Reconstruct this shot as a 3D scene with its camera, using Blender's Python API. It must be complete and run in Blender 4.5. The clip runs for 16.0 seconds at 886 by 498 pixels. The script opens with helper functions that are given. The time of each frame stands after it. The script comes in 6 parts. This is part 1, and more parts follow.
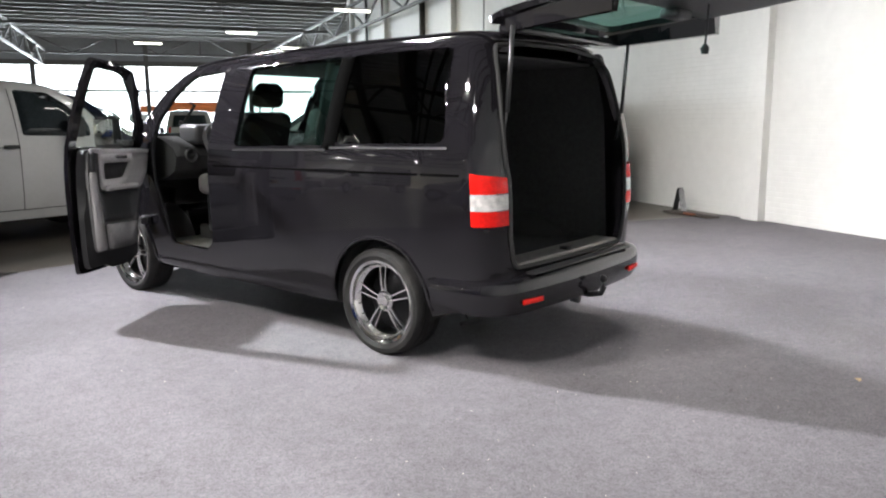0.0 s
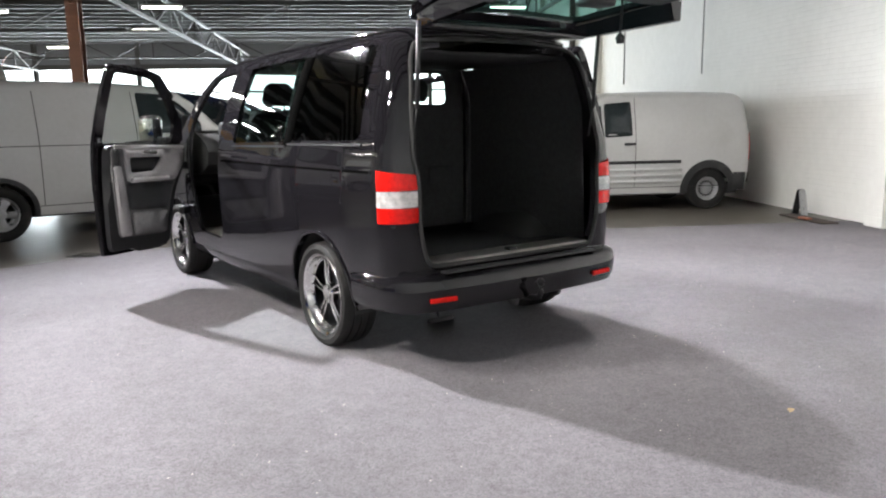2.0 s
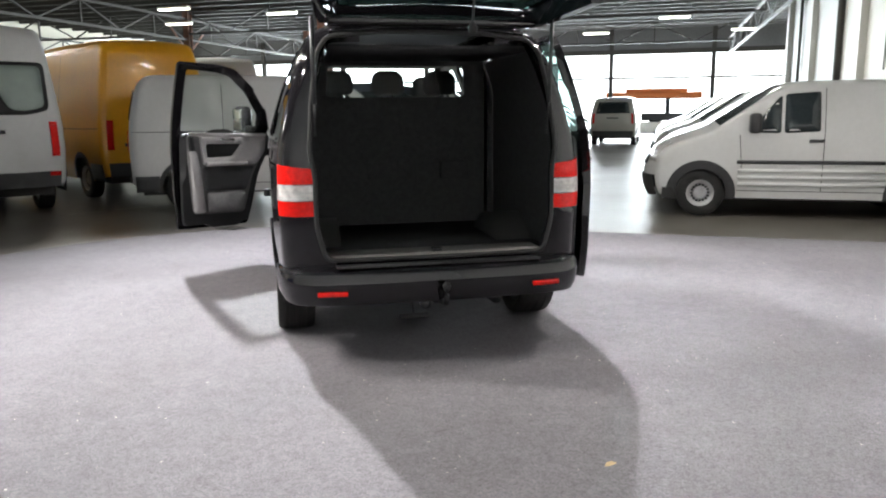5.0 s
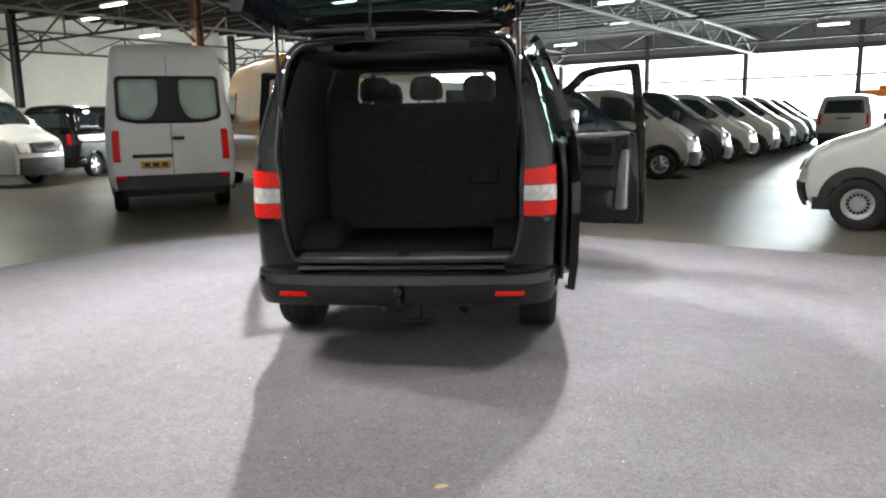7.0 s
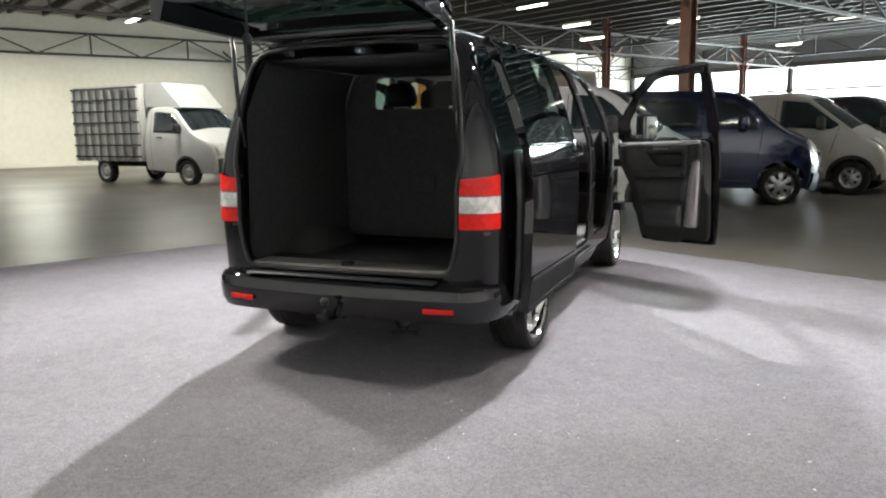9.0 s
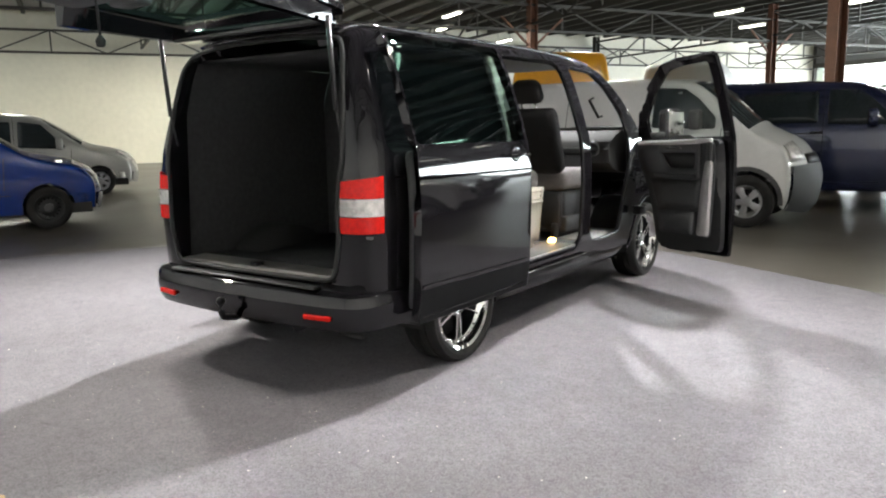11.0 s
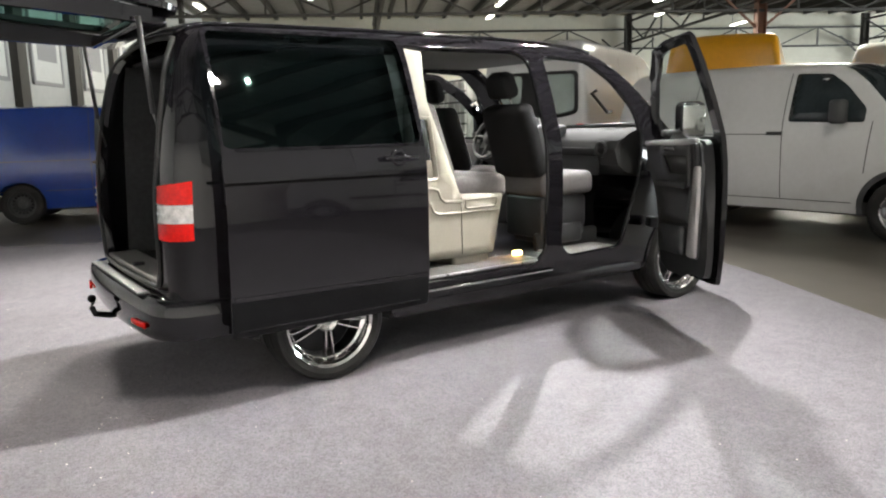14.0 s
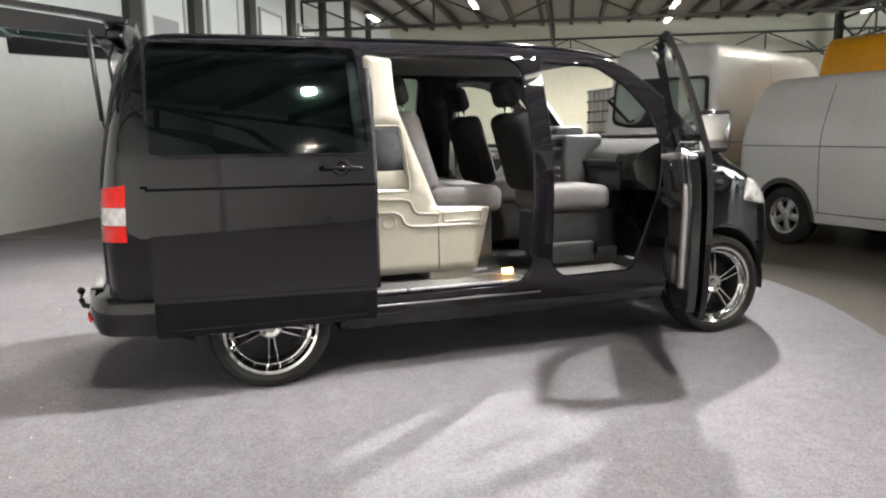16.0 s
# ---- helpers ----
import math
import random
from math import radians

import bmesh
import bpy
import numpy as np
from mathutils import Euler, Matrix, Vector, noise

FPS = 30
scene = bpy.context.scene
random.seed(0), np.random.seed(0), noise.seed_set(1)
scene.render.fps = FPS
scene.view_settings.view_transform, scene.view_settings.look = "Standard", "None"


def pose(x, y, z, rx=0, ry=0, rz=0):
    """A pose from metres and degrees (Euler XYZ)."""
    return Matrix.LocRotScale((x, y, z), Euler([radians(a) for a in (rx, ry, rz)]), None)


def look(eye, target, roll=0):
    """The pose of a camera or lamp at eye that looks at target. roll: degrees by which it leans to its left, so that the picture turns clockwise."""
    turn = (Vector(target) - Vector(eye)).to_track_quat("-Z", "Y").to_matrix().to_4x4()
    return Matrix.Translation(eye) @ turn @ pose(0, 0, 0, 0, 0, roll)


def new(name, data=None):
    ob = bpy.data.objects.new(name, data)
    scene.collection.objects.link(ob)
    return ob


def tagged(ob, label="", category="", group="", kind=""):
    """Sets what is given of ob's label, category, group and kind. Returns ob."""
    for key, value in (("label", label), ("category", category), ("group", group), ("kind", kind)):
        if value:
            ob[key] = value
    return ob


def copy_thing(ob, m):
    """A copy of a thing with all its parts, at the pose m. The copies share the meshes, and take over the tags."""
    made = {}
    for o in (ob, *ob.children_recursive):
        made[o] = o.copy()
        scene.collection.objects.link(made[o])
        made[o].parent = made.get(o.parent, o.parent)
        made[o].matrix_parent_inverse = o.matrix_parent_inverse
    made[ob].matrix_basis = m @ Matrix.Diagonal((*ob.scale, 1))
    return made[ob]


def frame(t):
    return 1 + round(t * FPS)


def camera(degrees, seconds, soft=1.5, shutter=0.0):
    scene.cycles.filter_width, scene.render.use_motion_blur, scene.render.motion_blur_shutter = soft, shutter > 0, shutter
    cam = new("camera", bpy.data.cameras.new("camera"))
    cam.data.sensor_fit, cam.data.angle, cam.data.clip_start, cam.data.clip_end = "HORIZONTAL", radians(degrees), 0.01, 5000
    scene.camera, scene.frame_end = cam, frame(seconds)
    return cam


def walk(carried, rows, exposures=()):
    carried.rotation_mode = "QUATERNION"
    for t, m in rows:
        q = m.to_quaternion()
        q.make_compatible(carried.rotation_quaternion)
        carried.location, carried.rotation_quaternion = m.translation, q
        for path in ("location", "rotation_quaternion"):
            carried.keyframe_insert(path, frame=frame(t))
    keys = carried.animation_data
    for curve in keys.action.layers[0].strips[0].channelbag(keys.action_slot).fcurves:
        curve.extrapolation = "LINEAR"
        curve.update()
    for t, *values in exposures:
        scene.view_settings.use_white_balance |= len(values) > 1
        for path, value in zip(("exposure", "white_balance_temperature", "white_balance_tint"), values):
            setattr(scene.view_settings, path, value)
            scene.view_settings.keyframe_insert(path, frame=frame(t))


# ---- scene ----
cam = camera(61.0, 16.0, 2.1)
PATH = [
    (0, (-4.149, -3.194, 1.431), (-2.632, -1.935, 1.097), -0.5),
    (0.5, (-3.906, -3.491, 1.423), (-2.484, -2.12, 1.112), -0.8),
    (1, (-3.602, -3.757, 1.429), (-2.258, -2.312, 1.1), -0.9),
    (1.5, (-3.304, -4.037, 1.414), (-2.061, -2.507, 1.076), -1.5),
    (2, (-2.994, -4.265, 1.414), (-1.853, -2.657, 1.077), -0.9),
    (2.5, (-2.663, -4.476, 1.415), (-1.618, -2.806, 1.069), -1.4),
    (3, (-2.348, -4.644, 1.408), (-1.431, -2.9, 1.066), -1.1),
    (3.5, (-2.017, -4.793, 1.411), (-1.232, -2.987, 1.061), -1.0),
    (4, (-1.667, -4.935, 1.419), (-0.996, -3.085, 1.06), -0.9),
    (4.2, (-1.528, -4.976, 1.422), (-0.899, -3.111, 1.063), -1.1),
    (6.3, (0.116, -5.154, 1.432), (0.149, -3.186, 1.075), -1.0),
    (6.5, (0.272, -5.173, 1.43), (0.239, -3.204, 1.081), -1.8),
    (7, (0.631, -5.13, 1.419), (0.454, -3.167, 1.077), -1.2),
    (7.5, (1.043, -5.061, 1.426), (0.734, -3.114, 1.086), -1.7),
    (8, (1.41, -4.927, 1.425), (0.942, -3.012, 1.087), -1.8),
    (8.2, (1.534, -4.844, 1.415), (1.005, -2.944, 1.079), -1.4),
    (10.3, (3.048, -3.974, 1.389), (2.053, -2.269, 1.074), -1.5),
    (10.5, (3.132, -3.865, 1.389), (2.108, -2.178, 1.064), -1.4),
    (11, (3.353, -3.626, 1.39), (2.208, -2.018, 1.068), -1.1),
    (11.5, (3.603, -3.365, 1.39), (2.35, -1.84, 1.07), -1.4),
    (12, (3.823, -3.054, 1.393), (2.489, -1.6, 1.071), -1.3),
    (12.5, (4.041, -2.746, 1.381), (2.63, -1.361, 1.077), -1.5),
    (13, (4.247, -2.431, 1.388), (2.771, -1.117, 1.083), -1.8),
    (13.5, (4.427, -2.105, 1.393), (2.898, -0.857, 1.07), -1.3),
    (14, (4.585, -1.777, 1.393), (2.964, -0.653, 1.064), -1.5),
    (14.5, (4.725, -1.438, 1.384), (3.017, -0.447, 1.064), -2.1),
    (15, (4.856, -1.116, 1.392), (3.105, -0.202, 1.08), -1.8),
    (15.5, (4.972, -0.776, 1.382), (3.165, 0.027, 1.077), -1.5),
    (16, (5.053, -0.443, 1.377), (3.188, 0.214, 1.077), -1.0),
]
walk(cam, [(t, look(eye, target, roll)) for t, eye, target, roll in PATH], [(0, -0.14, 6350, 8), (1, -0.06, 6360, 8), (4, 0.08, 6400, 7), (8, 0.14, 6450, 5), (11, 0.12, 6550, 5), (16, 0.14, 6700, 6)])

# ---- world, light and exposure ----
U, V = Vector((0.480, 0.877, 0)), Vector((0.877, -0.480, 0))   # the hall's long and cross directions


def hall(a, b, z=0.0):
    """A place in the hall: a metres along it, b metres towards its white side wall."""
    return U * a + V * b + Vector((0, 0, z))


world = bpy.data.worlds.new("world")
world.use_nodes = True
scene.world = world
sky = world.node_tree.nodes.new("ShaderNodeTexSky")
sky.sky_type, sky.sun_disc = "NISHITA", False
sky.sun_elevation, sky.sun_rotation = radians(38), radians(150)
world.node_tree.links.new(sky.outputs[0], world.node_tree.nodes["Background"].inputs[0])
world.node_tree.nodes["Background"].inputs[1].default_value = 0.12
scene.view_settings.exposure = 0.0


def lamp(name, place, target, power, size, colour=(1, 0.95, 0.88), spread=180, size_y=None):
    data = bpy.data.lights.new(name, "AREA")
    data.energy, data.size, data.color = power, size, colour
    if size_y:
        data.shape, data.size_y = "RECTANGLE", size_y
    data.spread = radians(spread)
    ob = new(name, data)
    ob.matrix_world = look(place, target)
    return ob


# flood lamps hung round the van: place, aim on the floor, power, colour
COOL, WARM = (1.0, 0.975, 1.0), (1.0, 0.945, 0.90)
FLOODS = [((-2.55, 5.75, 4.9), (0.4, -1.2), 545, COOL), ((1.75, 3.1, 4.9), (1.0, -1.4), 225, COOL), ((-5.25, -0.72, 4.78), (0, -1.2), 108, WARM),
          ((-4.75, 1.6, 4.9), (0.3, -0.9), 132, WARM), ((4.6, 1.15, 5.2), (0.6, -0.6), 200, WARM)]
for place, aim, power, colour in FLOODS:
    lamp("flood_light", place, (*aim, 0), power, 0.15, colour, 150 if place[0] > 4 else 96)
# lamps for the hall's tubes, some added without a fixture to brighten vans and walls
for a, b, power in ((4, -15.5, 230), (12, -21, 330), (10, -10.6, 300), (13, -14, 190), (20, -9, 140), (15, 2.4, 190), (5, 1.0, 45), (-3, -23, 530), (3, -27, 450), (9, -28, 190)):
    lamp("tube_row_light", hall(a, b, 4.95), hall(a, b, 0), power, 1.4, (1, 0.96, 0.86), 180, 0.2)
# daylight through the glazed north front
lamp("front_daylight", hall(44.6, -8, 2.8), hall(0, -8, 2.8), 15000, 44, (0.88, 0.95, 1.0), 180, 4.0)

# ---- materials ----


def mat(name, base, rough=0.5, metal=0.0, coat=0.0, scale=8.0, vary=0.12, bump=0.0, bump_scale=60.0, rough_vary=0.1, spec=0.5, stain=None):
    """A surface with grain at two scales. stain: (colour, scale, low, high) lays uneven patches over it."""
    m = bpy.data.materials.new(name)
    m.use_nodes = True
    nt = m.node_tree
    n, link = nt.nodes, nt.links.new
    p = n["Principled BSDF"]
    co = n.new("ShaderNodeTexCoord")
    big, small = n.new("ShaderNodeTexNoise"), n.new("ShaderNodeTexNoise")
    big.inputs["Scale"].default_value, small.inputs["Scale"].default_value = scale, scale * 9
    big.inputs["Detail"].default_value = small.inputs["Detail"].default_value = 4
    for k in (big, small):
        link(co.outputs["Object"], k.inputs["Vector"])
    add = n.new("ShaderNodeMath")
    link(big.outputs[0], add.inputs[0]), link(small.outputs[0], add.inputs[1])
    ramp = n.new("ShaderNodeMapRange")
    ramp.inputs[1].default_value, ramp.inputs[2].default_value = 0.6, 1.4
    ramp.inputs[3].default_value, ramp.inputs[4].default_value = 1 - vary, 1 + vary
    link(add.outputs[0], ramp.inputs[0])
    mul = n.new("ShaderNodeVectorMath")
    mul.operation = "SCALE"
    mul.inputs[0].default_value = base
    link(ramp.outputs[0], mul.inputs["Scale"])
    colour = mul.outputs[0]
    if stain:
        tint, s, low, high = stain
        sn, sr, mx = n.new("ShaderNodeTexNoise"), n.new("ShaderNodeMapRange"), n.new("ShaderNodeMix")
        sn.inputs["Scale"].default_value, sn.inputs["Detail"].default_value = s, 6
        link(co.outputs["Object"], sn.inputs["Vector"])
        sr.inputs[1].default_value, sr.inputs[2].default_value = low, high
        link(sn.outputs[0], sr.inputs[0])
        mx.data_type = "RGBA"
        mx.inputs[7].default_value = (*tint, 1)
        link(colour, mx.inputs[6]), link(sr.outputs[0], mx.inputs[0])
        colour = mx.outputs[2]
    link(colour, p.inputs["Base Color"])
    p.inputs["Metallic"].default_value = metal
    p.inputs["Specular IOR Level"].default_value = spec
    p.inputs["Coat Weight"].default_value = coat
    p.inputs["Coat Roughness"].default_value = 0.04
    rr = n.new("ShaderNodeMapRange")
    rr.inputs[3].default_value, rr.inputs[4].default_value = max(0.02, rough - rough_vary * rough), min(1, rough + rough_vary * rough)
    link(big.outputs[0], rr.inputs[0]), link(rr.outputs[0], p.inputs["Roughness"])
    if bump:
        bn, b = n.new("ShaderNodeTexNoise"), n.new("ShaderNodeBump")
        bn.inputs["Scale"].default_value, bn.inputs["Detail"].default_value = bump_scale, 5
        link(co.outputs["Object"], bn.inputs["Vector"])
        b.inputs["Strength"].default_value, b.inputs["Distance"].default_value = bump, 0.01
        link(bn.outputs[0], b.inputs["Height"]), link(b.outputs[0], p.inputs["Normal"])
    return m


def glass(name, tint, gloss=0.06, rough=0.015):
    """Tinted glass: clear to look through, with a mirror's gloss that grows towards the edge-on view."""
    m = bpy.data.materials.new(name)
    m.use_nodes = True
    n, link = m.node_tree.nodes, m.node_tree.links.new
    n.remove(n["Principled BSDF"])
    t, g = n.new("ShaderNodeBsdfTransparent"), n.new("ShaderNodeBsdfGlossy")
    w, pw, f, mx = n.new("ShaderNodeLayerWeight"), n.new("ShaderNodeMath"), n.new("ShaderNodeMapRange"), n.new("ShaderNodeMixShader")
    w.inputs[0].default_value = 0.5
    pw.operation, pw.inputs[1].default_value = "POWER", 4.0
    f.inputs[3].default_value, f.inputs[4].default_value = gloss, 0.65
    link(w.outputs["Facing"], pw.inputs[0]), link(pw.outputs[0], f.inputs[0])
    t.inputs[0].default_value, g.inputs["Roughness"].default_value = (*tint, 1), rough
    link(f.outputs[0], mx.inputs[0]), link(t.outputs[0], mx.inputs[1]), link(g.outputs[0], mx.inputs[2])
    link(mx.outputs[0], n["Material Output"].inputs[0])
    return m


def glow(name, colour, strength):
    m = bpy.data.materials.new(name)
    m.use_nodes = True
    p = m.node_tree.nodes["Principled BSDF"]
    p.inputs["Base Color"].default_value = (*colour, 1)
    p.inputs["Emission Color"].default_value, p.inputs["Emission Strength"].default_value = (*colour, 1), strength
    return m


BLACK_PAINT = mat("black_paint", (0.0078, 0.0072, 0.0088), 0.5, 0.0, 1.0, 3, 0.25, rough_vary=0.2, spec=0.0)
SHUT = mat("shut_gap", (0.003, 0.003, 0.003), 0.95, 0, 0, 20, 0.1, spec=0.0)
BLACK_BAND = mat("black_band", (0.009, 0.009, 0.010), 0.6, 0, 0, 8, 0.25, spec=0.06)
BLACK_SATIN = mat("black_satin", (0.02, 0.02, 0.021), 0.42, 0, 0.0, 20, 0.2, 0.05, 400)
BLACK_RUBBER = mat("rubber", (0.018, 0.018, 0.018), 0.75, 0, 0, 14, 0.25, 0.15, 120)
TYRE = mat("tyre_rubber", (0.016, 0.0155, 0.0155), 0.72, 0, 0, 9, 0.3, 0.2, 90, spec=0.25, stain=((0.032, 0.030, 0.028), 6, 0.5, 0.8))
LINING = mat("black_felt", (0.048, 0.048, 0.05), 0.95, 0, 0, 30, 0.3, 0.4, 300, spec=0.05)
CHROME = mat("chrome", (0.72, 0.71, 0.70), 0.10, 1.0, 0, 20, 0.06)
ALLOY = mat("alloy", (0.42, 0.42, 0.43), 0.28, 0.9, 0, 12, 0.1)
STEEL_RIM = mat("steel_rim", (0.42, 0.42, 0.43), 0.4, 0.5, 0, 12, 0.12)
DARK_METAL = mat("dark_metal", (0.03, 0.03, 0.032), 0.4, 0.7, 0, 15, 0.2, 0.1, 80)
WHITE_PAINT = mat("white_van_paint", (0.58, 0.58, 0.575), 0.3, 0, 0.6, 2, 0.05, stain=((0.47, 0.465, 0.45), 1.2, 0.55, 0.85))
SILVER_PAINT = mat("silver_paint", (0.42, 0.42, 0.40), 0.3, 0.4, 0.7, 2, 0.06)
BEIGE_PAINT = mat("beige_paint", (0.47, 0.455, 0.42), 0.32, 0.2, 0.6, 2, 0.06)
NAVY_PAINT = mat("navy_paint", (0.006, 0.012, 0.058), 0.25, 0.3, 1.0, 3, 0.15)
BLUE_PAINT = mat("blue_paint", (0.001, 0.03, 0.22), 0.25, 0.1, 1.0, 3, 0.12)
YELLOW_PAINT = mat("yellow_paint", (0.80, 0.37, 0.012), 0.32, 0, 0.7, 2, 0.08)
# left door card: a paler grey holds the lamp light it catches
CARD_LIT = mat("lit_door_card", (0.16, 0.157, 0.157), 0.85, 0, 0, 30, 0.2, 0.3, 300, spec=0.2)
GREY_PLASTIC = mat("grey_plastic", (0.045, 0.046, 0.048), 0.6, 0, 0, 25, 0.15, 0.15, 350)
DASH_GREY = mat("dash_plastic", (0.034, 0.034, 0.034), 0.8, 0, 0, 25, 0.12, 0.2, 300, spec=0.1)
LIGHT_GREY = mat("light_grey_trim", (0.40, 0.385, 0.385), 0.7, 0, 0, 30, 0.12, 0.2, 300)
SEAT_CLOTH = mat("seat_cloth", (0.014, 0.0135, 0.014), 0.9, 0, 0, 40, 0.3, 0.4, 500, spec=0.2)
BENCH_CLOTH = mat("bench_cloth", (0.12, 0.113, 0.113), 0.9, 0, 0, 40, 0.2, 0.4, 500, spec=0.2)
CREAM = mat("cream_moulding", (0.30, 0.28, 0.235), 0.5, 0, 0, 10, 0.06, 0.05, 200)
SILL_METAL = mat("scuffed_sill", (0.27, 0.255, 0.24), 0.42, 0.35, 0, 14, 0.3, 0.15, 120, rough_vary=0.25)
STEP_GREY = mat("step_plastic", (0.13, 0.125, 0.12), 0.6, 0, 0, 20, 0.2, 0.3, 150)
TINT_MID = glass("green_tinted_glass", (0.30, 0.42, 0.39))
TINT_DARK = glass("dark_tinted_glass", (0.018, 0.022, 0.022), 0.08, 0.03)
CLEAR = glass("clear_glass", (0.86, 0.92, 0.89))
PANE = mat("dark_window", (0.022, 0.029, 0.032), 0.06, 0, 0, 3, 0.3)
PANE_LIGHT = mat("pale_window", (0.30, 0.36, 0.33), 0.08, 0, 0, 0.5, 0.15)
RED_LENS = mat("red_lens", (0.66, 0.008, 0.005), 0.25, 0, 0.15, 50, 0.3, 0.15, 120, spec=0.2)
CLEAR_LENS = mat("clear_lens", (0.58, 0.56, 0.55), 0.15, 0.1, 0.3, 25, 0.55, 0.3, 120)
PLATE_YELLOW = mat("number_plate", (0.65, 0.36, 0.02), 0.4, 0, 0, 30, 0.06)
LIGHT_ON = glow("step_light", (1.0, 0.55, 0.15), 25)
TUBE = glow("tube_light", (1.0, 0.96, 0.88), 9)

# ---- building helpers ----


def part(name, bm, material, parent=None, label="", smooth=True):
    me = bpy.data.meshes.new(name)
    bm.normal_update()
    bm.to_mesh(me)
    bm.free()
    me.materials.append(material)
    for f in me.polygons:
        f.use_smooth = smooth
    ob = new(name, me)
    if parent:
        ob.parent = parent
    if label:
        ob["label"] = label
    return ob


def sharp(ob, degrees=35):
    me = ob.data
    me.set_sharp_from_angle(angle=radians(degrees))
    return ob


def thing(name, label, category, m=None, group="", kind=""):
    ob = new(name)
    ob.empty_display_size = 0.2
    if m is not None:
        ob.matrix_basis = m
    return tagged(ob, label, category, group, kind)


def box(x0, x1, y0, y1, z0, z1, bevel=0.0, bm=None, segments=2):
    own = bmesh.new()
    bmesh.ops.create_cube(own, size=1)
    for v in own.verts:
        v.co = Vector((x0 + (v.co.x + 0.5) * (x1 - x0), y0 + (v.co.y + 0.5) * (y1 - y0), z0 + (v.co.z + 0.5) * (z1 - z0)))
    if bevel:
        bmesh.ops.bevel(own, geom=own.edges[:], offset=bevel, segments=segments, affect="EDGES", profile=0.5)
    if bm is None:
        return own
    merge(bm, own)
    return bm


def merge(bm, other, m=None):
    """Adds other to bm, moved by m."""
    me = bpy.data.meshes.new("tmp")
    if m is not None:
        bmesh.ops.transform(other, matrix=m, verts=other.verts[:])
    other.to_mesh(me)
    other.free()
    bm.from_mesh(me)
    bpy.data.meshes.remove(me)
    return bm


def bar(a, b, w, h=None, bm=None):
    """A straight bar of rectangular section from a to b."""
    a, b = Vector(a), Vector(b)
    own = bmesh.new()
    bmesh.ops.create_cube(own, size=1)
    d = b - a
    rot = d.to_track_quat("Z", "Y").to_matrix().to_4x4()
    m = Matrix.Translation((a + b) / 2) @ rot @ Matrix.Diagonal((w, h or w, d.length, 1))
    if bm is None:
        bmesh.ops.transform(own, matrix=m, verts=own.verts[:])
        return own
    return merge(bm, own, m)


def tube(points, radius, sides=8, bm=None, closed=False):
    """A round tube through points."""
    bm = bm or bmesh.new()
    pts = [Vector(p) for p in points]
    rings = []
    n = len(pts)
    for i, p in enumerate(pts):
        a = pts[(i - 1) % n] if closed else pts[max(i - 1, 0)]
        b = pts[(i + 1) % n] if closed else pts[min(i + 1, n - 1)]
        rot = (b - a).to_track_quat("Z", "Y").to_matrix()
        rings.append([bm.verts.new(p + rot @ Vector((radius * math.cos(2 * math.pi * k / sides), radius * math.sin(2 * math.pi * k / sides), 0))) for k in range(sides)])
    for i in range(n if closed else n - 1):
        r, s = rings[i], rings[(i + 1) % n]
        for k in range(sides):
            bm.faces.new((r[k], r[(k + 1) % sides], s[(k + 1) % sides], s[k]))
    if not closed:
        bm.faces.new(rings[0][::-1]), bm.faces.new(rings[-1])
    return bm


def lathe(profile, axis="x", sides=40, bm=None):
    """Turns (along, radius) points round an axis."""
    bm = bm or bmesh.new()
    rings = []
    for along, radius in profile:
        ring = []
        for k in range(sides):
            a = 2 * math.pi * k / sides
            c, s = radius * math.cos(a), radius * math.sin(a)
            ring.append(bm.verts.new((along, c, s) if axis == "x" else (c, along, s) if axis == "y" else (c, s, along)))
        rings.append(ring)
    for r, s in zip(rings, rings[1:]):
        for k in range(sides):
            bm.faces.new((r[k], s[k], s[(k + 1) % sides], r[(k + 1) % sides]))
    return bm


def inside(poly, pts):
    """Which of pts lie in the polygon."""
    poly, pts = np.asarray(poly), np.asarray(pts)
    res = np.zeros(len(pts), bool)
    x, y = pts[:, 0], pts[:, 1]
    j = len(poly) - 1
    for i in range(len(poly)):
        (xi, yi), (xj, yj) = poly[i], poly[j]
        if yi != yj:
            res ^= ((yi > y) != (yj > y)) & (x < (xj - xi) * (y - yi) / (yj - yi) + xi)
        j = i
    return res


def dense(loop, step):
    out = []
    for (a, b), (c, d) in zip(loop, [*loop[1:], loop[0]]):
        k = max(1, int(math.hypot(c - a, d - b) / step))
        out += [(a + (c - a) * i / k, b + (d - b) * i / k) for i in range(k)]
    return out


def rounded(loop, r, steps=4):
    """The polygon with its corners rounded."""
    out = []
    n = len(loop)
    for i in range(n):
        p, a, b = Vector(loop[i]), Vector(loop[i - 1]), Vector(loop[(i + 1) % n])
        k = min(r, (a - p).length * 0.45, (b - p).length * 0.45)
        s, e = p + (a - p).normalized() * k, p + (b - p).normalized() * k
        for j in range(steps + 1):
            t = j / steps
            q = s * (1 - t) ** 2 + p * 2 * t * (1 - t) + e * t * t
            out.append((q.x, q.y))
    return out


